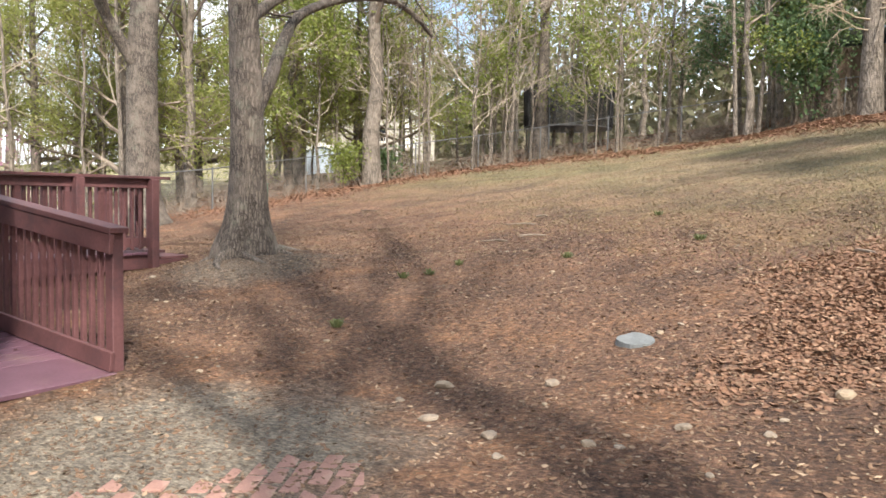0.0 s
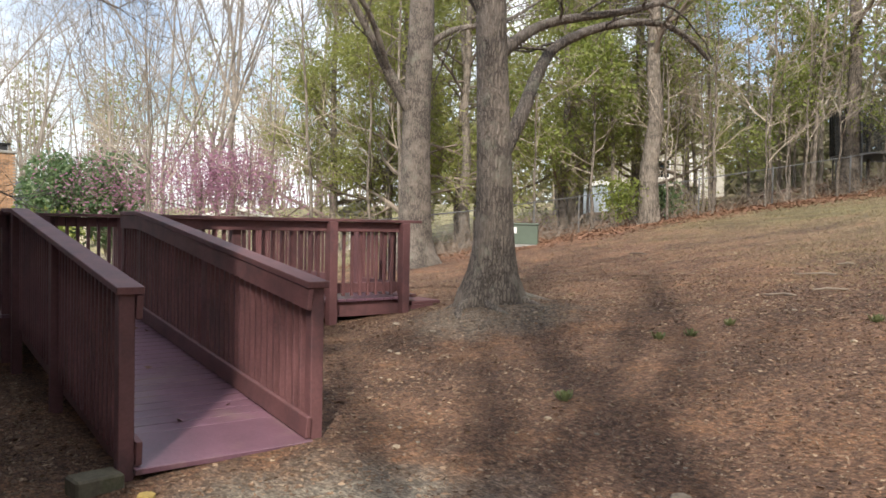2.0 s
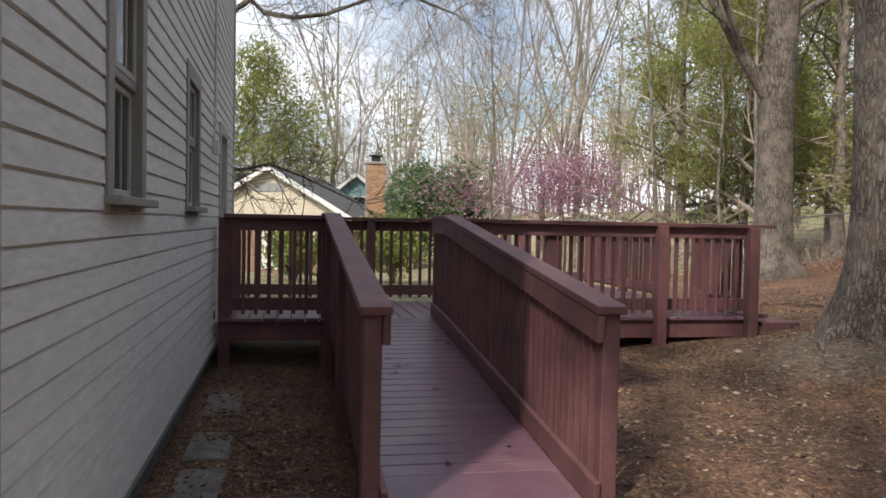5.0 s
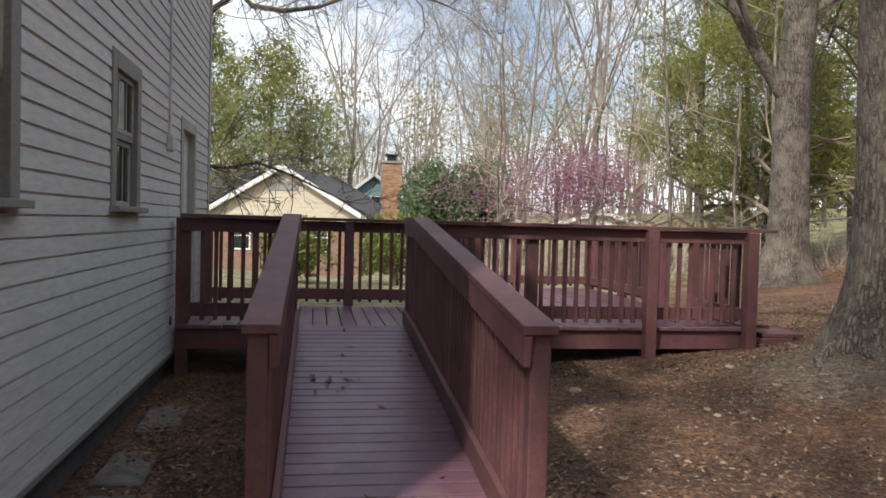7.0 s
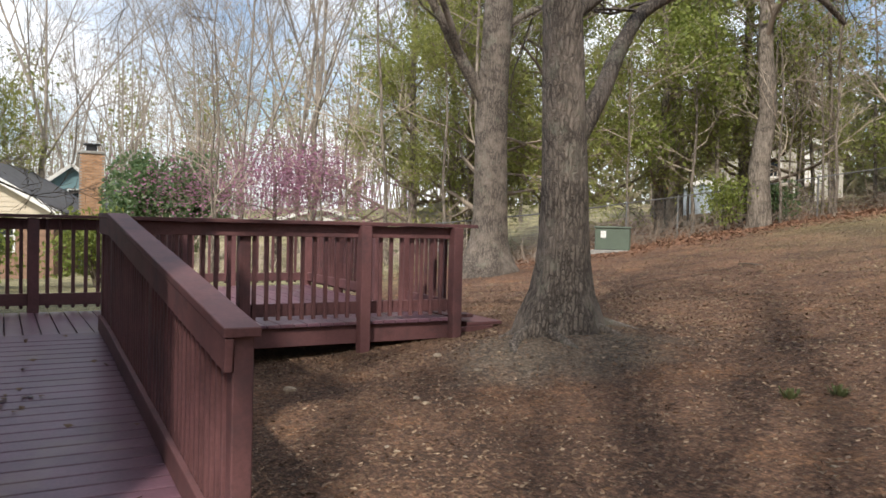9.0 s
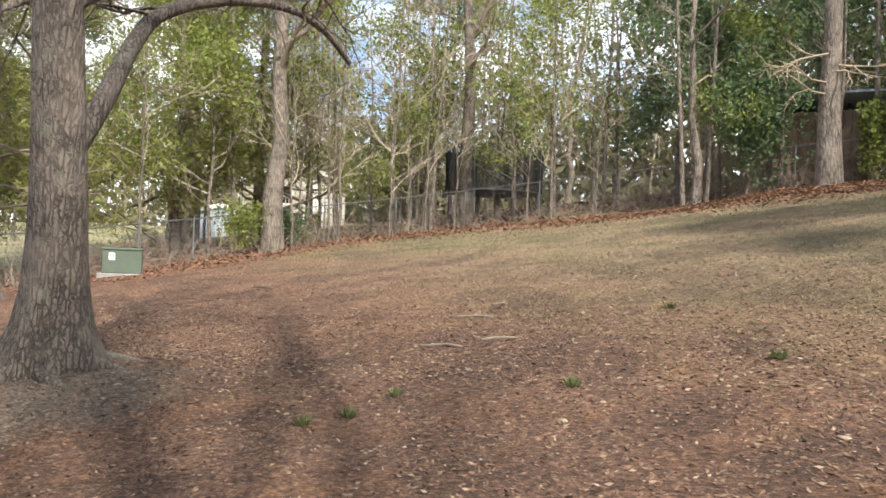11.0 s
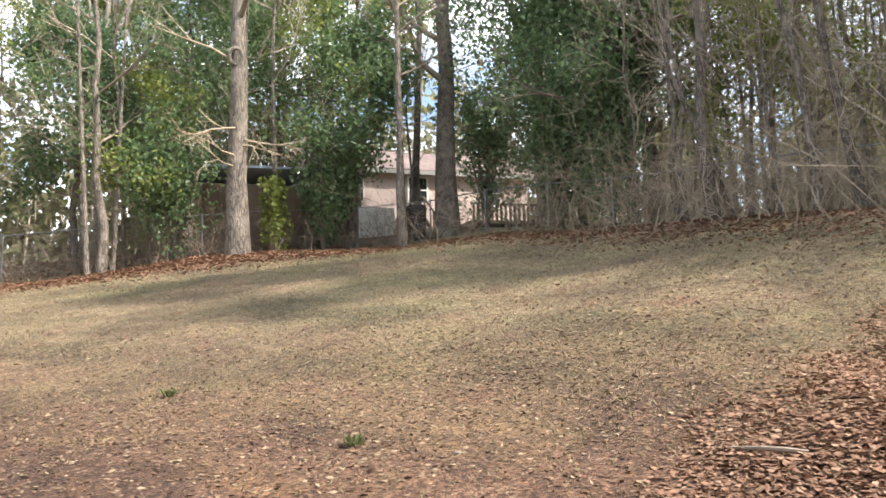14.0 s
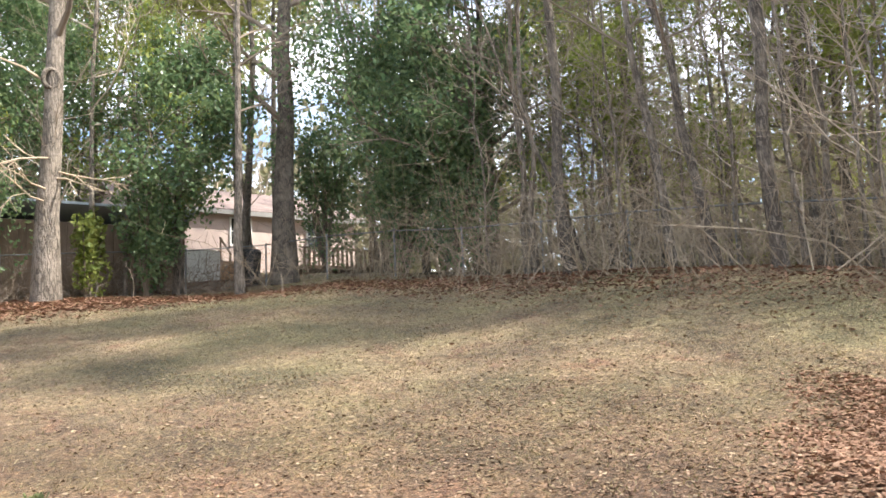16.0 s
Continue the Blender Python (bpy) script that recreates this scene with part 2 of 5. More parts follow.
def box_bm(x0, y0, z0, x1, y1, z1, bev=0.004):
    bm = bmesh.new()
    m = Matrix.Translation(((x0 + x1) / 2, (y0 + y1) / 2, (z0 + z1) / 2)) @ Matrix.Diagonal((x1 - x0, y1 - y0, z1 - z0, 1))
    bmesh.ops.create_cube(bm, size=1, matrix=m)
    if bev:
        bmesh.ops.bevel(bm, geom=bm.edges[:], offset=bev, segments=1, affect="EDGES")
    return bm


class Tubes:
    """Collects tapered tubes into one mesh."""
    def __init__(self):
        self.v, self.f = [], []

    def add(self, pts, radii, sides=5):
        base = len(self.v)
        n = len(pts)
        for i, (p, r) in enumerate(zip(pts, radii)):
            d = (pts[min(i + 1, n - 1)] - pts[max(i - 1, 0)])
            d = d / (np.linalg.norm(d) + 1e-9)
            a = np.cross(d, (0.31, 0.95, 0.07))
            a /= np.linalg.norm(a) + 1e-9
            b = np.cross(d, a)
            for k in range(sides):
                g = 2 * math.pi * k / sides
                self.v.append(p + r * (math.cos(g) * a + math.sin(g) * b))
        for i in range(n - 1):
            for k in range(sides):
                k2 = (k + 1) % sides
                self.f.append((base + i * sides + k, base + i * sides + k2, base + (i + 1) * sides + k2, base + (i + 1) * sides + k))


class Leaves:
    """Collects small leaf faces into one mesh."""
    def __init__(self):
        self.v, self.f = [], []

    def spray(self, p, size, rng):
        """A narrow three-cornered needle spray."""
        a, b = rng.normal(size=3), rng.normal(size=3)
        a *= size / (np.linalg.norm(a) + 1e-9)
        b *= size * 0.45 / (np.linalg.norm(b) + 1e-9)
        n = len(self.v)
        self.v += [p - a, p + b, p + a]
        self.f.append((n, n + 1, n + 2))

    def add(self, p, size, rng, flat=0.0, long=1.6):
        a = rng.normal(size=3)
        a[2] *= 1 - flat
        a /= np.linalg.norm(a) + 1e-9
        b = np.cross(a, rng.normal(size=3) if flat == 0 else (0, 0, 1.0) + 0.35 * rng.normal(size=3))
        b /= np.linalg.norm(b) + 1e-9
        n = len(self.v)
        c = np.cross(a, b) * size * 0.12
        self.v += [p - a * size * long / 2, p + b * size / 2 + c, p + a * size * long / 2, p - b * size / 2 + c]
        self.f.append((n, n + 1, n + 2, n + 3))


# ---- ground ----
SLOPE = [-0.0543, -0.1219, 0.3251, -0.2042, 0.0254, 0.5421, -1.0493, 0.1962, 0.0374, 0.9416, 0.1978, -0.1016, -0.2889, 0.0333, 0.0212]


def ground_z(x, y):
    """The hillside: level by the house, rising to the east and south-east."""
    u = max(-0.5, min(3.0, x / 10))
    v = max(-1.12, min(4.2, y / 10))
    z, k = 0.0, 0
    for i in range(5):
        for j in range(5 - i):
            z += SLOPE[k] * u ** i * v ** j
            k += 1
    z += 0.24 * math.exp(-((x - 5.05) ** 2 + (y - 2.7) ** 2) / 1.2)
    z -= 0.14 * math.exp(-((x - 2.2) ** 2 + (y + 2.2) ** 2) / 1.5)
    z += 0.24 * math.exp(-((x - 4.8) ** 2 / 4.0 + (y + 5.1) ** 2 / 0.9))
    z += (0.05 + 0.11 / (1 + math.exp((y - 2) / 4))) * max(0, min(22, x - 25))
    z -= 0.24 * math.exp(-((x - 15.5) ** 2 + (y + 10.5) ** 2) / 12) - 0.24 * math.exp(-((x - 8.3) ** 2 + (y + 10.5) ** 2) / 9)
    z += 0.30 * math.exp(-((x - 24) ** 2 + (y + 2.5) ** 2) / 9) - 0.15 * math.exp(-((x - 22) ** 2 + (y + 7.5) ** 2) / 6)
    z -= 0.42 * math.exp(-((x - 19.5) ** 2 / 14 + (y + 11.8) ** 2 / 6))
    far = max(abs(x), abs(y))
    z += 0.03 * noise.noise((x * 0.9, y * 0.9, 3.0)) + 0.012 * noise.noise((x * 3.1, y * 3.1, 8.0))
    if far > 45:
        z += 0.6 * noise.noise((x * 0.03, y * 0.03, 1.0)) * min(1, (far - 45) / 30)
    return z


def ground_lines(lo, hi):
    a = [lo]
    while a[-1] < hi:
        near = max(0, abs(a[-1] - 3) - 8)
        a.append(a[-1] + 0.13 + 0.06 * near)
    return a


gx, gy = ground_lines(-700, 700), ground_lines(-700, 700)
gv = [(x, y, ground_z(x, y)) for y in gy for x in gx]
nx = len(gx)
gf = [(j * nx + i, j * nx + i + 1, (j + 1) * nx + i + 1, (j + 1) * nx + i) for j in range(len(gy) - 1) for i in range(nx - 1)]


def ground_surface():
    m, nt, b = nodes_of("yard_soil", 0.95)
    tc = nt.nodes.new("ShaderNodeTexCoord")
    P = tc.outputs["Object"]
    big = noise_tex(nt, 0.35, 5, 0.6, P)
    mid = noise_tex(nt, 1.7, 6, 0.65, P)
    fine = noise_tex(nt, 26, 6, 0.75, P)
    grit = noise_tex(nt, 95, 4, 0.8, P)
    soil = color_ramp(nt, fine, [(0.32, (0.070, 0.040, 0.028)), (0.5, (0.176, 0.095, 0.059)), (0.67, (0.318, 0.188, 0.117))])
    clay = color_ramp(nt, fine, [(0.3, (0.165, 0.080, 0.042)), (0.7, (0.32, 0.17, 0.088))])
    straw = color_ramp(nt, grit, [(0.3, (0.135, 0.098, 0.058)), (0.55, (0.265, 0.20, 0.122)), (0.75, (0.40, 0.315, 0.21))])
    green = color_ramp(nt, grit, [(0.3, (0.12, 0.103, 0.052)), (0.7, (0.24, 0.212, 0.108))])
    c = mix_color(nt, color_ramp(nt, mid, [(0.5, (0, 0, 0)), (0.68, (1, 1, 1))]), soil, clay)
    
    sep = nt.nodes.new("ShaderNodeSeparateXYZ")
    nt.links.new(P, sep.inputs[0])
    # the lawn begins up the hill, with a ragged edge
    mth = nt.nodes.new("ShaderNodeMath")
    mth.operation = "MULTIPLY_ADD"
    nt.links.new(mid, mth.inputs[0])
    mth.inputs[1].default_value = 9.0
    slant = nt.nodes.new("ShaderNodeMath")
    slant.operation = "MULTIPLY_ADD"
    nt.links.new(sep.outputs[1], slant.inputs[0])
    slant.inputs[1].default_value = -0.7
    nt.links.new(sep.outputs[0], slant.inputs[2])
    nt.links.new(slant.outputs[0], mth.inputs[2])
    lawn = nt.nodes.new("ShaderNodeMapRange")
    lawn.inputs["From Min"].default_value, lawn.inputs["From Max"].default_value = 12.5, 18.5
    nt.links.new(mth.outputs[0], lawn.inputs["Value"])
    straw = mix_color(nt, color_ramp(nt, noise_tex(nt, 2.6, 7, 0.7, P), [(0.5, (0, 0, 0)), (0.62, (0.85, 0.85, 0.85))]), straw, soil)
    north = nt.nodes.new("ShaderNodeMath")
    north.operation = "MULTIPLY_ADD"
    nt.links.new(sep.outputs[0], north.inputs[0])
    north.inputs[1].default_value = -0.8
    nt.links.new(sep.outputs[1], north.inputs[2])
    meadow = nt.nodes.new("ShaderNodeMapRange")
    meadow.inputs["From Min"].default_value, meadow.inputs["From Max"].default_value = 4.5, 8.0
    nt.links.new(north.outputs[0], meadow.inputs["Value"])
    grass = mix_color(nt, color_ramp(nt, big, [(0.42, (0, 0, 0)), (0.6, (1, 1, 1))]), straw, green)
    c = mix_color(nt, lawn.outputs[0], c, grass)
    c = mix_color(nt, meadow.outputs[0], c, color_ramp(nt, grit, [(0.3, (0.17, 0.16, 0.08)), (0.7, (0.37, 0.34, 0.19))]))
    # soft dappled tree shade put into the colour as dark and light patches
    c = mix_color(nt, 0.75, c, color_ramp(nt, noise_tex(nt, 0.8, 4, 0.55, P), [(0.38, (0.46, 0.445, 0.445)), (0.6, (1.14, 1.12, 1.09))]), "MULTIPLY")
    # pale washed sand round the old pavers
    dist = nt.nodes.new("ShaderNodeVectorMath")
    dist.operation = "DISTANCE"
    dist.inputs[1].default_value = (0.45, -1.55, 0.0)
    nt.links.new(P, dist.inputs[0])
    edge = nt.nodes.new("ShaderNodeMath")
    edge.operation = "MULTIPLY_ADD"
    nt.links.new(mid, edge.inputs[0])
    edge.inputs[1].default_value = 1.6
    nt.links.new(dist.outputs["Value"], edge.inputs[2])
    sand_at = nt.nodes.new("ShaderNodeMapRange")
    sand_at.inputs["From Min"].default_value, sand_at.inputs["From Max"].default_value = 2.3, 1.6
    nt.links.new(edge.outputs[0], sand_at.inputs["Value"])
    sand = color_ramp(nt, fine, [(0.3, (0.20, 0.165, 0.125)), (0.7, (0.38, 0.33, 0.26))])
    c = mix_color(nt, sand_at.outputs[0], c, sand)
    # grey dry soil over the oak's roots
    rdist = nt.nodes.new("ShaderNodeVectorMath")
    rdist.operation = "DISTANCE"
    rdist.inputs[1].default_value = (4.75, 2.35, 0.5)
    nt.links.new(P, rdist.inputs[0])
    redge = nt.nodes.new("ShaderNodeMath")
    redge.operation = "MULTIPLY_ADD"
    nt.links.new(mid, redge.inputs[0])
    redge.inputs[1].default_value = 1.5
    nt.links.new(rdist.outputs["Value"], redge.inputs[2])
    root_at = nt.nodes.new("ShaderNodeMapRange")
    root_at.inputs["From Min"].default_value, root_at.inputs["From Max"].default_value, root_at.inputs["To Max"].default_value = 1.95, 1.35, 0.8
    nt.links.new(redge.outputs[0], root_at.inputs["Value"])
    c = mix_color(nt, root_at.outputs[0], c, color_ramp(nt, fine, [(0.3, (0.10, 0.08, 0.06)), (0.7, (0.24, 0.205, 0.16))]))
    # clods, straw and chips
    clod = noise_tex(nt, 11, 7, 0.8, P)
    c = mix_color(nt, 0.85, c, color_ramp(nt, clod, [(0.36, (0.5, 0.48, 0.47)), (0.5, (1.02, 1.02, 1.02)), (0.64, (1.6, 1.56, 1.5))]), "MULTIPLY")
    chip = nt.nodes.new("ShaderNodeTexVoronoi")
    chip.inputs["Scale"].default_value = 34
    nt.links.new(P, chip.inputs["Vector"])
    chips = color_ramp(nt, chip.outputs["Distance"], [(0.16, (1, 1, 1)), (0.24, (0, 0, 0))])
    sel = nt.nodes.new("ShaderNodeSeparateColor")
    nt.links.new(chip.outputs["Color"], sel.inputs[0])
    some = color_ramp(nt, sel.outputs[0], [(0.42, (0, 0, 0)), (0.46, (1, 1, 1))])
    hue = color_ramp(nt, sel.outputs[1], [(0.0, (0.07, 0.04, 0.028)), (0.4, (0.17, 0.105, 0.06)), (0.7, (0.33, 0.24, 0.15)), (1.0, (0.46, 0.38, 0.27))])
    c = mix_color(nt, mix_color(nt, 1.0, chips, some, "MULTIPLY"), c, hue)
    straws = noise_tex(nt, 60, 3, 0.6, P, (1.0, 0.35, 1.0))
    c = mix_color(nt, 0.8, c, color_ramp(nt, straws, [(0.38, (0.55, 0.54, 0.53)), (0.5, (1.0, 1.0, 1.0)), (0.62, (1.55, 1.53, 1.5))]), "MULTIPLY")
    nt.links.new(c, b.inputs["Base Color"])
    h = nt.nodes.new("ShaderNodeMath")
    h.operation = "ADD"
    nt.links.new(fine, h.inputs[0])
    nt.links.new(clod, h.inputs[1])
    bump(nt, b, h.outputs[0], 0.05, 1.0)
    return m


SOIL = ground_surface()
ground = mesh_object("ground", gv, gf, SOIL, None, "bare brown soil and dry lawn rising uphill", True)
tagged(ground, category="ground", kind="structure")


# ---- the deck and its ramp ----
DECK_Z = 0.44
CAP_Z = 1.50
X_HOUSE = -1.07
deck = thing("deck", (2.0, 5.5, 0), "red-brown painted wooden deck with railings beside the house", "deck")
DI = deck.matrix_world.inverted()


def wood(name, bm, material=None, parent=None, label=""):
    bm.transform(DI)
    return part(name, bm, material or DECK_RED, parent or deck, label)


def level_rail(p, q, spacing=0.125, z_low=DECK_Z + 0.05, cap=True, tail=0.0):
    """A level run of railing from p to q in plan: fascia under the cap, bottom board, balusters, cap."""
    p, q = Vector((*p, 0)), Vector((*q, 0))
    d = (q - p)
    n = max(2, round(d.length / spacing))
    along = d.normalized()
    off = Vector((along.y, -along.x, 0))
    if cap:
        wood("cap_rail", beam_bm(p + off * 0.05 + Vector((0, 0, CAP_Z - 0.02)), q + along * tail + off * 0.05 + Vector((0, 0, CAP_Z - 0.02)), 0.24, 0.038))
    wood("top_rail", beam_bm(p + off * 0.082 + Vector((0, 0, CAP_Z - 0.105)), q + off * 0.082 + Vector((0, 0, CAP_Z - 0.105)), 0.038, 0.125))
    wood("bottom_rail", beam_bm(p + Vector((0, 0, z_low + 0.09)), q + Vector((0, 0, z_low + 0.09)), 0.038, 0.13))
    for i in range(n):
        c = p + d * ((i + 0.5) / n) + off * 0.042
        wood("baluster", beam_bm(c + Vector((0, 0, z_low - 0.01)), c + Vector((0, 0, CAP_Z - 0.05)), 0.038, 0.038, 0.003))


def post(x, y, z0, z1=CAP_Z - 0.04, w=0.115):
    wood("post", box_bm(x - w / 2, y - w / 2, z0, x + w / 2, y + w / 2, z1, 0.006))


FRONT, BACK, EAST, BACK_FAR, X_L = 4.56, 6.3, 4.86, 9.3, 2.3
RAMP_L, RAMP_R = 0.068, 1.257
# front railings
level_rail((-0.96, FRONT), (RAMP_L - 0.02, FRONT))
level_rail((RAMP_R + 0.02, FRONT), (EAST + 0.06, FRONT), tail=0.22)
level_rail((EAST, FRONT + 0.10), (EAST, FRONT + 1.05))
level_rail((EAST, FRONT + 2.0), (EAST, BACK_FAR))
level_rail((EAST, BACK_FAR), (X_L, BACK_FAR))
level_rail((X_L, BACK), (-1.0, BACK))
level_rail((X_L, BACK_FAR), (X_L, BACK))
for x, y in ((-0.96, FRONT), (2.5, FRONT), (3.74, FRONT - 0.16), (EAST, FRONT - 0.16), (EAST, FRONT + 1.08), (EAST, FRONT + 1.95), (EAST, BACK_FAR), (3.6, BACK_FAR),
             (X_L, BACK_FAR), (X_L, BACK), (0.7, BACK), (-0.96, BACK), (RAMP_L - 0.0, FRONT), (RAMP_R, FRONT), (EAST, 7.9)):
    post(x, y, ground_z(x, y) - 0.1)
# floor boards run away from the ramp
i = 0
x = -1.0
while x < EAST:
    y1 = BACK if x < X_L - 0.07 else BACK_FAR
    wood("deck_board", box_bm(x, FRONT - 0.10, DECK_Z - 0.036, x + 0.134, y1, DECK_Z + 0.002 * math.sin(i * 2.4), 0.004), DECK_FLOOR)
    x += 0.143
    i += 1
wood("rim_joist", box_bm(-1.0, FRONT - 0.06, DECK_Z - 0.235, EAST + 0.05, FRONT - 0.02, DECK_Z - 0.04))
wood("rim_joist", box_bm(EAST, FRONT, DECK_Z - 0.235, EAST + 0.045, BACK_FAR, DECK_Z - 0.04))
wood("rim_joist", box_bm(-1.0, BACK, DECK_Z - 0.235, X_L, BACK + 0.04, DECK_Z - 0.04))
# steps down to the yard on the east side
for k in range(2):
    wood("step_tread", box_bm(EAST + 0.06 + 0.30 * k, FRONT + 0.16, DECK_Z - 0.04 - 0.10 * k, EAST + 0.44 + 0.42 * k, FRONT + 2.0, DECK_Z - 0.10 * k - 0.0))
for y in (FRONT + 0.14, FRONT + 2.0):
    wood("stringer", box_bm(EAST + 0.06, y, ground_z(EAST + 0.4, y) - 0.1, EAST + 0.72, y + 0.04, DECK_Z - 0.145))

# the ramp
TOE_Y, TOP_Y = -0.06, 4.30


def ramp_z(y):
    return 0.02 + (DECK_Z - 0.02) * max(0, min(1, (y - TOE_Y) / (TOP_Y - TOE_Y)))


y, i = TOE_Y, 0
while y < TOP_Y + 0.05:
    z0, z1 = ramp_z(y), ramp_z(y + 0.13)
    wide = 0.55 if i == 0 else 0.134
    wood("ramp_board", beam_bm((RAMP_L + 0.04, y + wide / 2, ramp_z(y + wide / 2) - 0.018 + 0.004 * (i == 0)), (RAMP_R - 0.04, y + wide / 2, ramp_z(y + wide / 2) - 0.018 + 0.004 * (i == 0)),
                               wide, 0.036, 0.004, up=(0, -0.096, 1)), DECK_FLOOR)
    y += wide + 0.013
    i += 1


def ramp_rail(x, out):
    """A sloping rail that bends level before the deck. out: which way is outside."""
    y0, y1, y2 = -0.02, 3.9, FRONT
    def top(yy):
        return 1.03 + (CAP_Z - 1.03) * max(0, min(1, (yy - y0) / (y1 - y0)))
    for a, b in ((y0, y1), (y1, y2)):
        wood("cap_rail", beam_bm((x - out * 0.012, a - 0.03 * (a == y0), top(a)), (x - out * 0.012, b + 0.004, top(b)), 0.155, 0.042))
        wood("side_rail", beam_bm((x - out * 0.064, a - 0.015 * (a == y0), top(a) - 0.095), (x - out * 0.064, b, top(b) - 0.095), 0.036, 0.14))
        wood("kick_board", beam_bm((x - out * 0.066, a - 0.015 * (a == y0), ramp_z(a) + 0.08), (x - out * 0.066, b, ramp_z(b) + 0.08), 0.036, 0.14))
    n = int((y2 - y0) / 0.105)
    for k in range(1, n):
        yy = y0 + 0.07 + k * 0.105
        wood("baluster", box_bm(x - out * 0.026 - 0.018, yy - 0.018, ramp_z(yy) - 0.03, x - out * 0.026 + 0.018, yy + 0.018, top(yy) - 0.02, 0.003))
    for yy in (0.03, 2.0, 3.95):
        g = ground_z(x, yy) - 0.1
        wood("post", box_bm(x - 0.045, yy - 0.045, g, x + 0.045, yy + 0.045, top(yy) - 0.02, 0.006))
    wood("side_joist", beam_bm((x - out * 0.06, TOE_Y + 0.1, ramp_z(TOE_Y + 0.1) - 0.075), (x - out * 0.06, TOP_Y, DECK_Z - 0.12), 0.036, 0.09))


ramp_rail(RAMP_L, -1)
ramp_rail(RAMP_R, 1)

# ---- the house ----
HY0, HY1, HTOP = -1.55, 7.0, 6.2
house = thing("house", (-4.5, 2.7, 0), "two-storey house with pale grey painted lap siding", "house")
HI = house.matrix_world.inverted()


def hpart(name, bm, material, parent=None, label=""):
    bm.transform(HI)
    return part(name, bm, material, parent or house, label)


WINDOWS = [(-0.19, 0.50, 1.55, 2.60), (2.30, 2.98, 1.55, 2.49)]
DOOR = (4.98, 5.80, 0.46, 2.40)
HOLES = [(a, b, c, d) for a, b, c, d in WINDOWS] + [DOOR]
COURSE = 0.108


def wall_pieces(z0, z1):
    """The stretches of the wall between its openings at a height."""
    cuts = sorted((a, b) for a, b, c, d in HOLES if z1 > c + 0.02 and z0 < d - 0.02)
    y, out = HY0 + 0.09, []
    for a, b in cuts:
        out.append((y, a))
        y = b
    out.append((y, HY1 - 0.09))
    return out


z, k = 0.17, 0
while z < HTOP:
    for a, b in wall_pieces(z, z + COURSE):
        prof = ((-0.03, 0.0), (0.018, 0.0), (0.013, COURSE - 0.016), (0.002, COURSE - 0.009), (0.002, COURSE), (-0.03, COURSE))
        bm = bmesh.new()
        ends = [[bm.verts.new((X_HOUSE + px, yy, z + pz)) for px, pz in prof] for yy in (a, b)]
        bm.faces.new(ends[0][::-1])
        bm.faces.new(ends[1])
        for q in range(6):
            bm.faces.new((ends[0][q], ends[0][(q + 1) % 6], ends[1][(q + 1) % 6], ends[1][q]))
        bmesh.ops.recalc_face_normals(bm, faces=bm.faces[:])
        hpart("siding_board", bm, SIDING)
    z += COURSE
    k += 1
# shell behind the boards: wall pieces round the openings
for a, b, c, d in ((HY0, -0.19, 0.15, HTOP), (0.50, 2.30, 0.15, HTOP), (2.98, 4.98, 0.15, HTOP), (5.80, HY1, 0.15, HTOP),
                   (-0.19, 0.50, 0.15, 1.55), (-0.19, 0.50, 2.60, HTOP), (2.30, 2.98, 0.15, 1.55), (2.30, 2.98, 2.49, HTOP), (4.98, 5.80, 0.15, 0.46), (4.98, 5.80, 2.40, HTOP)):
    hpart("wall", box_bm(X_HOUSE - 0.20, a, c, X_HOUSE - 0.032, b, d, 0), SIDING)
hpart("wall", box_bm(-8.0, HY0, 0.15, X_HOUSE - 0.2, HY0 + 0.15, HTOP, 0), SIDING)
hpart("wall", box_bm(-8.0, HY1 - 0.15, 0.15, X_HOUSE - 0.2, HY1, HTOP, 0), SIDING)
hpart("wall", box_bm(-8.15, HY0, 0.15, -8.0, HY1, HTOP, 0), SIDING)
hpart("floor_slab", box_bm(-8.0, HY0 + 0.15, 0.30, X_HOUSE - 0.2, HY1 - 0.15, 0.42, 0), CONCRETE)
hpart("inner_ceiling", box_bm(-8.0, HY0 + 0.15, 2.9, X_HOUSE - 0.2, HY1 - 0.15, 3.0, 0), TRIM)
hpart("foundation", box_bm(-8.1, HY0 + 0.05, -0.6, X_HOUSE - 0.05, HY1 - 0.05, 0.16, 0), FOUND)
hpart("corner_trim", box_bm(X_HOUSE - 0.05, HY0 - 0.012, 0.12, X_HOUSE + 0.026, HY0 + 0.09, HTOP), TRIM)
hpart("corner_trim", box_bm(X_HOUSE - 0.05, HY1 - 0.10, 0.12, X_HOUSE + 0.03, HY1 + 0.02, HTOP), TRIM)
hpart("sill_board", box_bm(X_HOUSE - 0.03, HY0 + 0.1, 0.13, X_HOUSE + 0.03, HY1 - 0.1, 0.175), TRIM_GREY)
bm = bmesh.new()
rv = [bm.verts.new(v) for v in ((-8.6, HY0 - 0.4, HTOP), (X_HOUSE + 0.35, HY0 - 0.4, HTOP), (-4.6, HY0 - 0.4, HTOP + 1.9), (-8.6, HY1 + 0.4, HTOP), (X_HOUSE + 0.35, HY1 + 0.4, HTOP), (-4.6, HY1 + 0.4, HTOP + 1.9))]
for q in ((0, 1, 2), (5, 4, 3), (1, 4, 5, 2), (0, 2, 5, 3), (0, 3, 4, 1)):
    bm.faces.new([rv[j] for j in q])
hpart("roof", bm, ROOF)


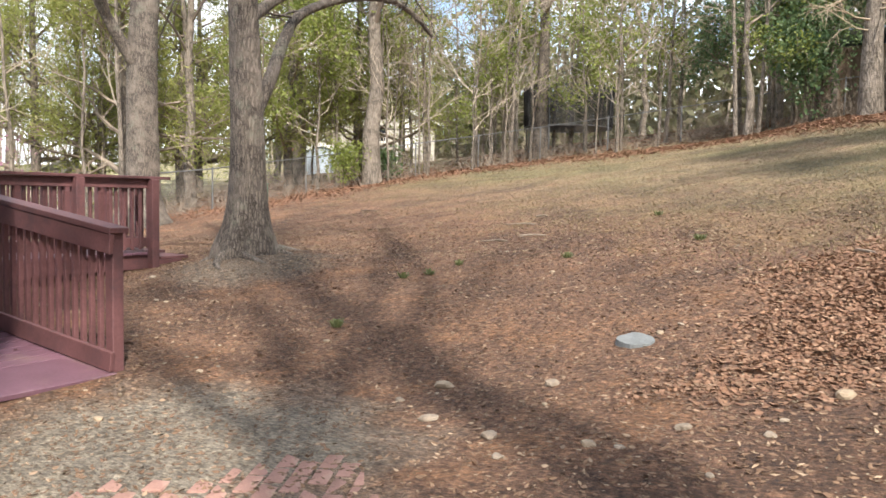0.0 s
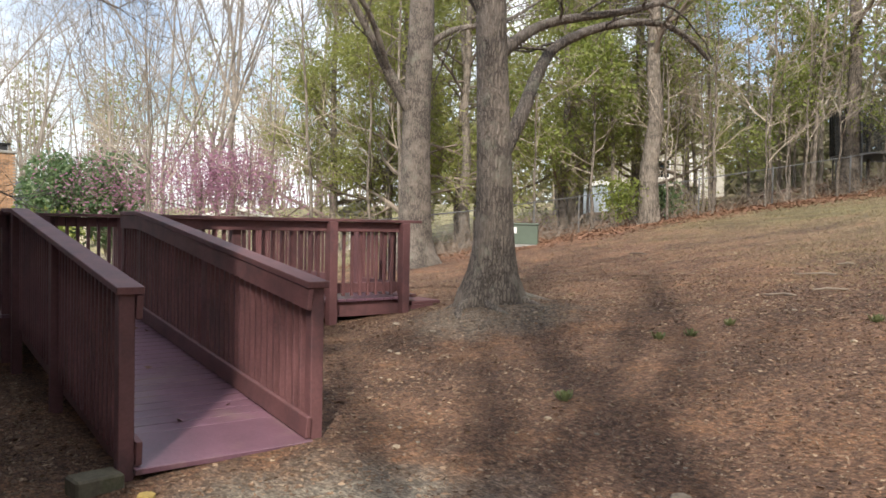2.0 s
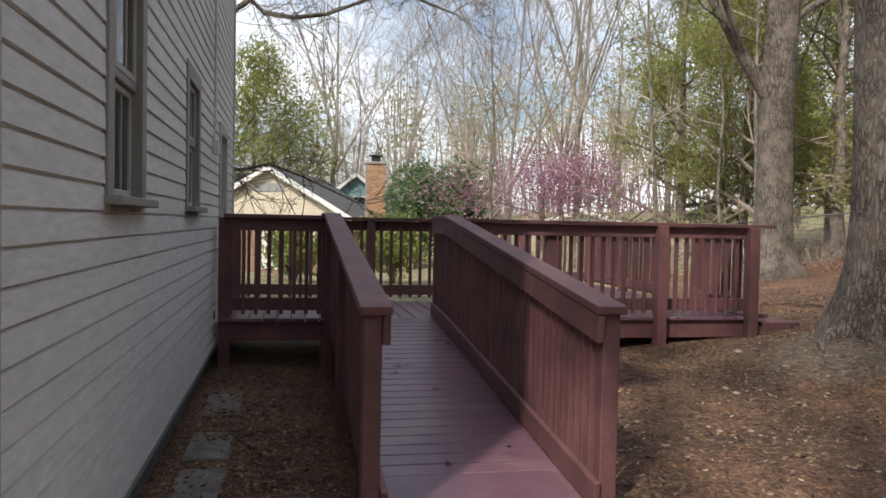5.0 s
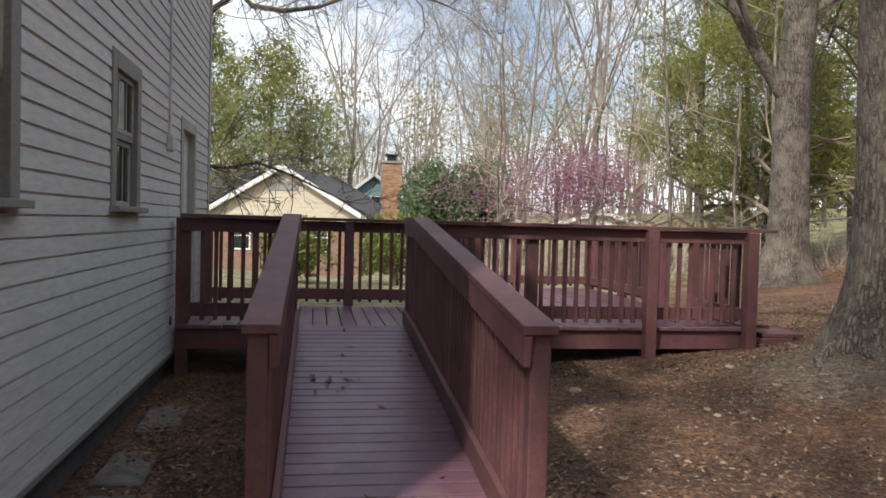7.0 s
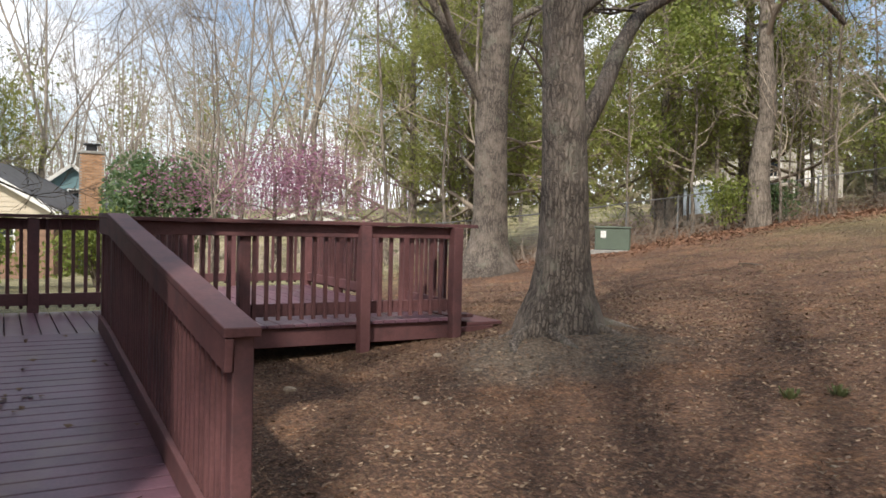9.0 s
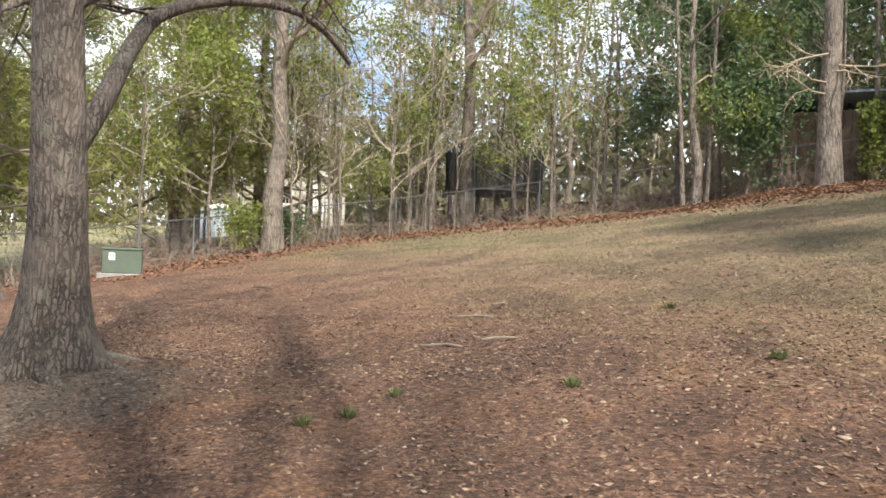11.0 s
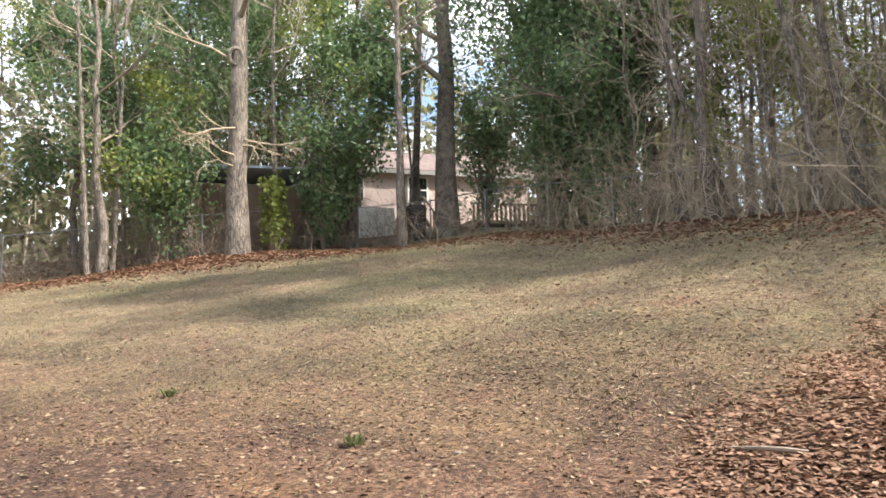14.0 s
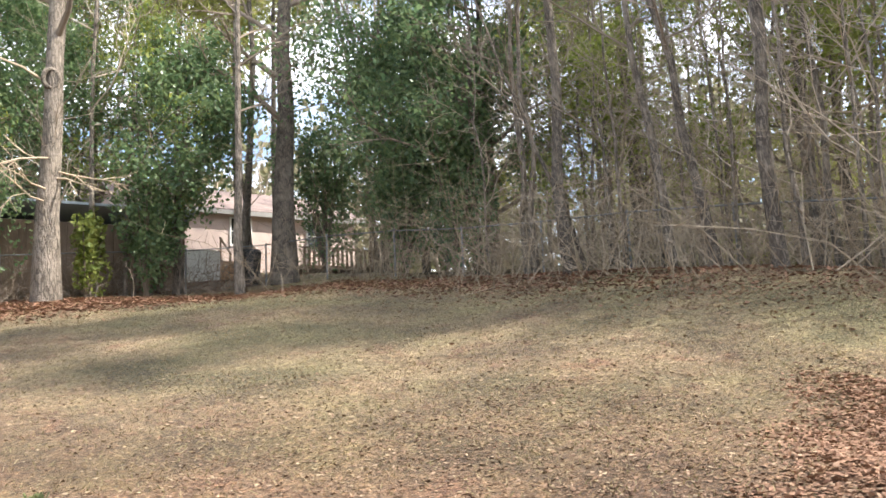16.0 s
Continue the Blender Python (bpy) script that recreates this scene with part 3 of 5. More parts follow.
def window(y0, y1, z0, z1):
    w = hpart("window", box_bm(X_HOUSE - 0.055, y0 + 0.03, (z0 + z1) / 2 - 0.02, X_HOUSE - 0.004, y1 - 0.03, (z0 + z1) / 2 + 0.02), TRIM_GREY, None, "double-hung window with grey trim")
    x = X_HOUSE
    for a, b, c, d in ((y0 - 0.085, y0 + 0.03, z0 - 0.02, z1 + 0.09), (y1 - 0.03, y1 + 0.085, z0 - 0.02, z1 + 0.09), (y0 + 0.03, y1 - 0.03, z1 - 0.03, z1 + 0.09)):
        hpart("window_frame", box_bm(x - 0.10, a, c, x + 0.028, b, d), TRIM_GREY, w)
    hpart("window_sill", box_bm(x - 0.10, y0 - 0.11, z0 - 0.06, x + 0.085, y1 + 0.11, z0 - 0.02), TRIM_GREY, w)
    zm = (z0 + z1) / 2
    for c, d, xo in ((z0 - 0.02, zm - 0.02, -0.045), (zm + 0.02, z1 - 0.03, -0.025)):
        hpart("pane", box_bm(x + xo, y0 + 0.06, c + 0.03, x + xo + 0.006, y1 - 0.06, d - 0.03, 0), GLASS, w)
        for yy in (y0 + 0.045, y1 - 0.045):
            hpart("sash", box_bm(x + xo - 0.012, yy - 0.018, c, x + xo + 0.02, yy + 0.018, d), TRIM, w)
        for zz in (c + 0.02, d - 0.02):
            hpart("sash", box_bm(x + xo - 0.012, y0 + 0.063, zz - 0.018, x + xo + 0.02, y1 - 0.063, zz + 0.018), TRIM, w)
        for k in (1, 2):
            yy = y0 + (y1 - y0) * k / 3
            hpart("muntin", box_bm(x + xo - 0.004, yy - 0.008, c + 0.038, x + xo + 0.014, yy + 0.008, d - 0.038, 0), TRIM, w)


for wdw in WINDOWS:
    window(*wdw)
y0, y1, z0, z1 = DOOR
dr = hpart("door", box_bm(X_HOUSE - 0.09, y0 + 0.04, z0, X_HOUSE - 0.045, y1 - 0.04, z1 - 0.04), WHITE, None, "white side door")
for a, b, c, d in ((y0 - 0.07, y0 + 0.04, z0, z1 + 0.07), (y1 - 0.04, y1 + 0.07, z0, z1 + 0.07), (y0 + 0.04, y1 - 0.04, z1 - 0.04, z1 + 0.07)):
    hpart("door_frame", box_bm(X_HOUSE - 0.1, a, c, X_HOUSE + 0.03, b, d), TRIM, dr)
pipe = Tubes()
pipe.add([np.array((X_HOUSE + 0.034, 4.22, z)) for z in (2.20, 3.5, 4.8, HTOP)], [0.013] * 4, 8)
o = mesh_object("conduit", pipe.v, pipe.f, SIDING, house, "thin painted conduit", True)
o.matrix_world = Matrix()
hpart("junction_box", box_bm(X_HOUSE + 0.016, 4.17, 2.06, X_HOUSE + 0.075, 4.27, 2.20, 0.006), SIDING)
tap = hpart("outdoor_tap", box_bm(X_HOUSE + 0.015, 4.42, 0.44, X_HOUSE + 0.03, 4.50, 0.52, 0.004), METAL, None, "small metal garden tap")
pipe = Tubes()
pipe.add([np.array((X_HOUSE + 0.03, 4.46, 0.48)), np.array((X_HOUSE + 0.09, 4.46, 0.48)), np.array((X_HOUSE + 0.12, 4.46, 0.45)), np.array((X_HOUSE + 0.125, 4.46, 0.39))], [0.014] * 4, 8)
o = mesh_object("spout", pipe.v, pipe.f, METAL, tap, "", True)
o.matrix_world = Matrix()



# ---- trees ----
def grow(T, rng, p, d, length, r, depth, spec, tips):
    """One branch and, along it, its children."""
    n = 4 if depth > 1 else 3 if depth == 1 else 1
    pts, radii = [np.array(p, float)], [r]
    d = np.array(d, float)
    for i in range(n):
        d = d + rng.normal(size=3) * spec["wob"] + np.array((0, 0, spec["up"]))
        d /= np.linalg.norm(d)
        pts.append(pts[-1] + d * length / n)
        radii.append(r * (1 - 0.75 * (i + 1) / n) + 0.0025)
    T.add(pts, radii, 7 if r > 0.08 else 4 if r > 0.02 else 3)
    if depth <= 0:
        tips.append((pts[-1], pts[0]))
        return
    for k in range(spec["kids"]):
        f = 0.25 + 0.75 * (k + rng.random()) / spec["kids"]
        i = min(n - 1, int(f * n))
        q = pts[i] + (pts[i + 1] - pts[i]) * (f * n - i)
        ax = rng.normal(size=3)
        dd = pts[i + 1] - pts[i]
        dd /= np.linalg.norm(dd)
        ax -= dd * ax.dot(dd)
        ax /= np.linalg.norm(ax)
        ang = spec["ang"] * (0.7 + 0.6 * rng.random())
        grow(T, rng, q, dd * math.cos(ang) + ax * math.sin(ang), length * spec["ratio"] * (0.75 + 0.5 * rng.random()) * (1.15 - 0.5 * f), radii[i] * 0.55 + 0.001, depth - 1, spec, tips)


def trunk_path(rng, h, lean, wob, n=9):
    pts = [np.array((0.0, 0.0, -0.25))]
    for i in range(1, n + 1):
        z = h * i / n
        pts.append(np.array((lean[0] * z + rng.normal() * wob, lean[1] * z + rng.normal() * wob, z)))
    return pts


BARE = dict(wob=0.14, up=0.06, kids=5, ang=0.75, ratio=0.52)


def bare_tree(seed, h, r, bark, twig, clear=0.35, limbs=14, depth=2, spec=None, lean=(0, 0), leaf=None, leaves=0, leaf_size=0.05, droop=0.0, limb_len=0.38, name="bare_tree", label="", spread=0.6, needles=False, limb_r=0.42):
    rng = np.random.default_rng(seed)
    spec = spec or BARE
    t = thing(name, (0, 0, 0), label, "tree")
    trunk, crown, L = Tubes(), Tubes(), Leaves()
    pts = trunk_path(rng, h, lean, 0.0045 * h)
    radii = [r * 1.35] + [r * (1 - 0.82 * (i / 9) ** 1.1) for i in range(1, 10)]
    radii[1] = r
    trunk.add(pts, radii, 9)
    tips = []
    for k in range(limbs):
        f = clear + (1 - clear) * (k + rng.random()) / limbs
        i = min(8, int(f * 9))
        q = pts[i] + (pts[i + 1] - pts[i]) * (f * 9 - i)
        a = rng.random() * 6.283
        up = 0.35 + 0.5 * rng.random() - droop
        d = np.array((math.cos(a), math.sin(a), up))
        d /= np.linalg.norm(d)
        grow(crown, rng, q, d, h * limb_len * (1.1 - 0.75 * (f - clear) / (1 - clear)) * (0.7 + 0.5 * rng.random()), radii[i] * limb_r, depth, spec, tips)
    mesh_object("trunk", trunk.v, trunk.f, bark, t, "", True)
    tagged(mesh_object("branch_mass", crown.v, crown.f, twig, t), kind="stuff")
    if leaf:
        per = max(1, leaves // max(1, len(tips)))
        for a, b in tips:
            for k in range(per):
                w = rng.random()
                (L.spray if needles else L.add)(a * w + b * (1 - w) + rng.normal(size=3) * spread * 0.25, leaf_size * (0.6 + 0.8 * rng.random()), rng)
        tagged(mesh_object("crown", L.v, L.f, leaf, t), kind="stuff")
    return t


def forked_tree(seed, h, r, bark, twig, fork=0.3, arms=4, depth=4, kids=4, name="bare_tree", label=""):
    """A bare broadleaf tree: a short bole that parts into rising limbs."""
    rng = np.random.default_rng(seed)
    t = thing(name, (0, 0, 0), label, "tree")
    trunk, crown, tips = Tubes(), Tubes(), []
    hb = fork * h
    bole = [np.array((0.0, 0.0, -0.25))] + [np.array((rng.normal() * 0.004 * h, rng.normal() * 0.004 * h, hb * i / 6)) for i in range(1, 7)]
    trunk.add(bole, [r * 1.4, r] + [r * (1 - 0.05 * i) for i in range(1, 6)], 10)
    mesh_object("trunk", trunk.v, trunk.f, bark, t, "", True)
    spec = dict(wob=0.065, up=0.05, kids=kids, ang=0.5, ratio=0.58)
    turn = rng.random() * 6.283
    for k in range(arms):
        a = turn + 6.283 * (k + 0.5 * rng.random()) / arms
        out = 0.16 if k == 0 else 0.32 + 0.28 * rng.random()
        d = np.array((math.cos(a) * out, math.sin(a) * out, 1.0))
        low = bole[-1] if k < 3 else bole[-2]
        grow(crown, rng, low - np.array((0, 0, 0.1)), d / np.linalg.norm(d), (h - hb) * (0.85 + 0.3 * rng.random()), r * (0.62 if k < 2 else 0.45), depth, spec, tips)
    tagged(mesh_object("branch_mass", crown.v, crown.f, twig, t, "", True), kind="stuff")
    return t


# the two oaks beside the deck
def oak(name, at, h, r, seed, limbs, label, flare=2.0):
    t = thing(name, (at[0], at[1], ground_z(*at)), label, "tree")
    rng = np.random.default_rng(seed)
    T = Tubes()
    n = 22
    pts, radii = [], []
    for i in range(n + 1):
        z = -0.3 + (h + 0.3) * (i / n) ** 1.25
        pts.append(np.array((limbs["lean"][0] * z + 0.03 * math.sin(z * 1.3), limbs["lean"][1] * z, z)))
        radii.append(r * (1 - 0.45 * max(0, z) / h) * (1 + (flare - 1) * math.exp(-max(0, z) * 2.6)))
    T.add(pts, radii, 22)
    # buttressed, uneven surface
    vs = []
    for v in T.v:
        a = math.atan2(v[1], v[0])
        z = v[2]
        k = 1 + 0.10 * math.exp(-max(0, z) * 1.6) * math.sin(5 * a + seed) + 0.025 * noise.noise((v[0] * 4, v[1] * 4, z * 1.2 + seed)) * 2
        c = np.array((limbs["lean"][0] * z, limbs["lean"][1] * z, z))
        vs.append(c + (v - c) * np.array((k, k, 1)))
    mesh_object("trunk", vs, T.f, BARK_OAK, t, "", True)
    twigs, tips = Tubes(), []
    for path, r0, r1 in limbs["paths"]:
        P = [np.array(p, float) for p in path]
        m = 6 * (len(P) - 1)
        fine = []
        for i in range(m + 1):
            s = i / m * (len(P) - 1)
            j = min(len(P) - 2, int(s))
            u = s - j
            p0, p1, p2, p3 = P[max(0, j - 1)], P[j], P[j + 1], P[min(len(P) - 1, j + 2)]
            fine.append(0.5 * (2 * p1 + (p2 - p0) * u + (2 * p0 - 5 * p1 + 4 * p2 - p3) * u * u + (3 * p1 - p0 - 3 * p2 + p3) * u ** 3))
        L = Tubes()
        L.add(fine, [r0 + (r1 - r0) * i / m for i in range(m + 1)], 9)
        mesh_object("limb", L.v, L.f, BARK_OAK, t, "", True)
        for k in range(limbs["twigs"]):
            i = int(m * (0.35 + 0.65 * rng.random()))
            d = rng.normal(size=3)
            d[2] = d[2] * 0.5 + 0.1
            d /= np.linalg.norm(d)
            grow(twigs, rng, fine[i], d, 0.9 + 1.3 * rng.random(), 0.022, 2, dict(wob=0.2, up=0.02, kids=4, ang=0.8, ratio=0.5), tips)
    tagged(mesh_object("twig_mass", twigs.v, twigs.f, BARK_DARK, t), kind="stuff")
    return t


def surface_roots(at, r, seed, spread):
    """Roots that leave the foot of an oak and sink into the soil."""
    rng = np.random.default_rng(seed)
    x0, y0 = at
    z0 = ground_z(x0, y0)
    out = []
    for k in range(8):
        a = 6.283 * (k + 0.6 * rng.random()) / 8
        ln = spread * (0.7 + 0.6 * rng.random())
        pts, radii = [], []
        for i in range(8):
            f = i / 7
            d, b = r * 0.6 + ln * f, a + 0.35 * math.sin(3 * f + k)
            x, y = d * math.cos(b), d * math.sin(b)
            pts.append(np.array((x, y, ground_z(x0 + x, y0 + y) - z0 + 0.10 * (1 - f) ** 2 - 0.035 * f)))
            radii.append(0.085 * (1 - f) + 0.014)
        T = Tubes()
        T.add(pts, radii, 8)
        out.append(T)
    return out


OAK1, OAK2 = (5.12, 2.82), (9.9, 11.6)
near_oak = oak("oak_tree", OAK1, 7.5, 0.235, 3, dict(lean=(-0.02, 0.0), twigs=5, paths=[
    (((0.12, 0.05, 1.75), (0.55, 0.15, 2.35), (1.0, 0.35, 2.95), (1.55, 0.55, 3.45), (2.4, 0.45, 3.85), (3.4, 0.35, 4.05), (4.1, 0.3, 3.95), (4.7, 0.3, 3.68)), 0.105, 0.035),
    (((0.05, 0.1, 3.0), (1.0, 0.2, 3.6), (2.2, -0.4, 3.9), (3.3, -0.8, 4.4)), 0.09, 0.02),
    (((-0.1, 0.0, 3.4), (-0.8, 0.3, 4.4), (-2.0, 0.5, 5.4), (-3.6, 0.4, 6.0)), 0.11, 0.03),
    (((0.0, 0.0, 4.5), (0.6, 0.9, 5.6), (1.2, 2.2, 6.6)), 0.10, 0.03)]),
    "oak with furrowed grey-brown bark beside the wooden steps")
for T in surface_roots(OAK1, 0.235, 12, 0.75):
    mesh_object("root", T.v, T.f, BARK_OAK, near_oak, "", True)
oak("oak_tree", OAK2, 13.0, 0.40, 5, dict(lean=(0.02, 0.0), twigs=7, paths=[
    (((-0.1, 0.0, 3.8), (-0.7, 0.1, 4.7), (-1.3, 0.1, 5.6), (-2.3, 0.2, 7.2)), 0.17, 0.06),
    (((-0.7, 0.1, 4.7), (-2.0, -0.6, 6.2), (-4.2, -1.0, 7.0), (-6.4, -1.6, 6.9), (-8.0, -2.0, 6.3)), 0.08, 0.02),
    (((0.2, 0.0, 5.4), (1.0, -0.2, 6.0), (2.4, -0.6, 6.4), (3.6, -0.8, 7.2)), 0.10, 0.03)]),
    "tall oak with furrowed grey bark behind the deck")

# single trunks at the edge of the yard
for k, (x, y, h, r, lean, bark, lab) in enumerate((
        (15.0, 16.0, 14, 0.17, (0.0, 0.0), BARK_PALE, "slim pale-barked tree behind the oaks"),
        (24.2, 19.9, 16, 0.28, (-0.01, 0.0), BARK_PALE, "pale-barked tree with a pink marker ribbon"),
        (20.0, 12.4, 16, 0.30, (0.02, 0.0), BARK_PALE, "pale-barked tree at the edge of the yard"),
        (25.8, 8.7, 15, 0.27, (0.0, 0.0), BARK_DARK, "grey-barked tree by the wire fence"),
        (23.3, -2.9, 18, 0.27, (0.0, 0.0), BARK_PALE, "large grey tree with a knot hole by the shed"),
        (22.4, -7.2, 14, 0.11, (0.0, 0.0), BARK_PALE, "slim grey tree at the edge of the lawn"),
        (24.5, -9.2, 16, 0.33, (0.0, 0.0), BARK_DARK, "thick dark trunk behind the edge of the lawn"),
        (23.7, 0.5, 11, 0.12, (0.0, 0.03), BARK_PALE, "multi-stemmed sapling with a whitened base"),
        (14.6, -11.3, 17, 0.12, (0.0, 0.0), BARK_DARK, "straight pine trunk at the edge of the wood"),
        (9.95, -11.2, 16, 0.095, (-0.02, 0.02), BARK_DARK, "pine trunk at the edge of the wood"),
        (11.5, -11.8, 11, 0.085, (0.09, 0.11), BARK_DARK, "leaning slim tree at the edge of the wood"),
        (12.65, -12.0, 12, 0.085, (0.05, 0.06), BARK_PALE, "leaning slim tree at the edge of the wood"),
        (14.8, -12.0, 8, 0.05, (0.22, 0.26), BARK_DARK, "thin stem leaning far over at the wood's edge"),
        (16.6, -12.1, 13, 0.07, (0.0, 0.0), BARK_PALE, "slim pale straight tree at the wood's edge"),
        (17.4, -12.6, 12, 0.05, (0.02, 0.03), BARK_PALE, "slim pale straight tree at the wood's edge"),
        (10.6, -12.2, 13, 0.06, (0.02, 0.0), BARK_PALE, "slim pale straight tree at the wood's edge"))):
    t = bare_tree(100 + k, h, r, bark, TWIG, clear=0.3, limbs=10, depth=2, lean=lean, limb_len=0.22, name="tree", label=lab)
    t.matrix_world = pose(x, y, ground_z(x, y))

    if "knot" in lab:
        D, tips, rng = Tubes(), [], np.random.default_rng(61)
        for z, dx, dy, ln in ((2.6, -0.5, 1.0, 2.4), (3.1, -0.4, -1.0, 1.9), (2.3, -0.7, 0.9, 2.0), (3.4, -0.6, 0.6, 2.2), (2.9, -0.3, -0.9, 1.4)):
            d = np.array((dx, dy, -0.12))
            grow(D, rng, (-0.1, 0, z), d / np.linalg.norm(d), ln, 0.028, 2, dict(wob=0.2, up=-0.03, kids=4, ang=0.7, ratio=0.5), tips)
        grow(D, rng, (0, 0, 5.2), (-0.3, 0.75, 0.55), 2.4, 0.045, 1, dict(wob=0.12, up=0.02, kids=2, ang=0.6, ratio=0.5), tips)
        tagged(mesh_object("dead_limb_mass", D.v, D.f, TWIG_TAN, t, "pale dead limbs", True), kind="stuff")
        K = Tubes()
        K.add([np.array((-0.19, 0.10 + 0.17 * math.cos(a), 5.35 + 0.24 * math.sin(a))) for a in np.linspace(0, 6.283, 17)], [0.055] * 17, 7)
        mesh_object("knot", K.v, K.f, BARK_PALE, t, "swollen ring round a knot hole", True)

# ---- trees, shrubs and woods round the yard ----
def settle(src, x, y, rz=0.0, s=1.0, dz=0.0):
    src.matrix_world = pose(x, y, ground_z(x, y) + dz, 0, 0, rz) @ Matrix.Scale(s, 4)


def forest(srcs, spots, rng, scale, labels, group):
    """Sets each source at one spot and copies of them at the rest."""
    for i, (x, y) in enumerate(spots):
        s = scale[0] + (scale[1] - scale[0]) * rng.random()
        rz = rng.random() * 360
        src = srcs[i % len(srcs)]
        if i < len(srcs):
            settle(src, x, y, rz, s)
            c = src
        else:
            c = copy_thing(src, pose(x, y, ground_z(x, y), 0, 0, rz) @ Matrix.Scale(s, 4))
            c.scale = (s, s, s)
        tagged(c, labels, "tree", group)


def strew(rng, n, box, keep=None, gap=0.0):
    """n spots in a box of the plan, no two nearer than gap."""
    out, tries = [], 0
    while len(out) < n and tries < 60 * n:
        tries += 1
        p = (box[0] + rng.random() * (box[2] - box[0]), box[1] + rng.random() * (box[3] - box[1]))
        if keep and not keep(*p):
            continue
        if gap and any((p[0] - q[0]) ** 2 + (p[1] - q[1]) ** 2 < gap * gap for q in out):
            continue
        out.append(p)
    return out


rf = np.random.default_rng(21)
FINE = dict(wob=0.13, up=0.05, kids=4, ang=0.62, ratio=0.55)
tall_bare = [forked_tree(200 + i, 14 + 2 * i, 0.115 + 0.025 * i, BARK_PALE, TWIG_GREY, 0.24 + 0.06 * i, 4, 4, 4) for i in range(3)]
stem = [bare_tree(220 + i, 6.5 + 1.5 * i, 0.035 + 0.008 * i, BARK_PALE, TWIG_PALE, clear=0.2, limbs=12, depth=2, spec=FINE, limb_len=0.26, lean=(0.03 * (i - 1), 0.02), name="sapling") for i in range(4)]
HANG = dict(wob=0.16, up=-0.01, kids=5, ang=0.7, ratio=0.5)
cedar = [bare_tree(240 + i, 10.5 + 2 * i, 0.16, BARK_DARK, TWIG, clear=0.10, limbs=26, depth=2, spec=HANG, leaf=LEAF_PINE, needles=True, leaves=20000, leaf_size=0.092, limb_len=0.27, droop=0.25, spread=1.0, name="cedar_tree") for i in range(2)]
holly = [bare_tree(250 + i, 7.5 + 2 * i, 0.11, BARK_DARK, TWIG, clear=0.25, limbs=24, depth=2, spec=HANG, leaf=LEAF_DARK, leaves=13000, leaf_size=0.085, limb_len=0.30, droop=0.1, spread=1.2, name="holly_tree") for i in range(3)]
fresh = [bare_tree(260 + i, 6.0 + 2 * i, 0.05, BARK_PALE, TWIG_PALE, clear=0.2, limbs=14, depth=2, spec=FINE, leaf=LEAF_SPRING, leaves=3200, leaf_size=0.075, limb_len=0.3, spread=1.0, name="budding_tree") for i in range(3)]
pine = [bare_tree(270 + i, 17 + 2 * i, 0.14, BARK_DARK, TWIG, clear=0.55, limbs=20, depth=2, spec=HANG, leaf=LEAF_PINE, needles=True, leaves=9000, leaf_size=0.24, limb_len=0.2, droop=0.1, spread=1.5, name="pine_tree") for i in range(2)]

# the bank of evergreens north-east of the oaks
forest(cedar, [(13.4, 17.2), (17.5, 19.5), (15.6, 21.8), (20.6, 17.0), (14.4, 24.0), (19.8, 22.5), (22.8, 25.0), (27.5, 22.8), (23.0, 15.6), (25.5, 17.5), (29.5, 18.0), (17.0, 25.5), (13.0, -18.5), (5.5, -18.0), (19.0, -18.0), (21.5, -14.4)], rf, (0.85, 1.2), "dense yellow-green evergreen at the yard's edge", "evergreens round the yard")
# broadleaf evergreens along the east fence and round the shed
forest(holly, [(27.4, 1.6), (26.2, -1.6), (27.2, -4.4), (25.2, -6.3), (26.8, -13.4), (24.2, -12.4), (22.2, -12.6), (20.2, -13.0), (32.0, -2.5), (22.6, -15.4)], rf, (0.8, 1.15),
       "dark green broadleaf evergreen by the fence", "evergreens along the fence")
forest(fresh, [(26.8, 10.5), (28.6, 6.4), (30.0, 13.0), (24.6, 10.2), (22.4, 17.4), (22.8, 11.9), (26.3, 7.0), (24.4, 5.0), (21.6, 13.6), (24.9, -0.6), (25.4, -5.2), (27.6, 8.2), (19.4, 14.4), (27.8, 3.8), (16.8, 14.6), (16.2, -14.0), (12.4, -15.5), (8.5, -14.5), (6.0, -13.6), (10.4, -16.5), (14.3, -16.2), (3.6, -15.4), (18.0, -15.0)], rf, (0.8, 1.25),
       "slender tree with fresh spring leaves", "budding trees at the yard's edge")


def clear_north(x, y):
    # leave the neighbouring houses and the shrubs open to view
    return not (-7 < x < 4.5 + 0.02 * y and y < 60) and not (x > 9 and y < 18)


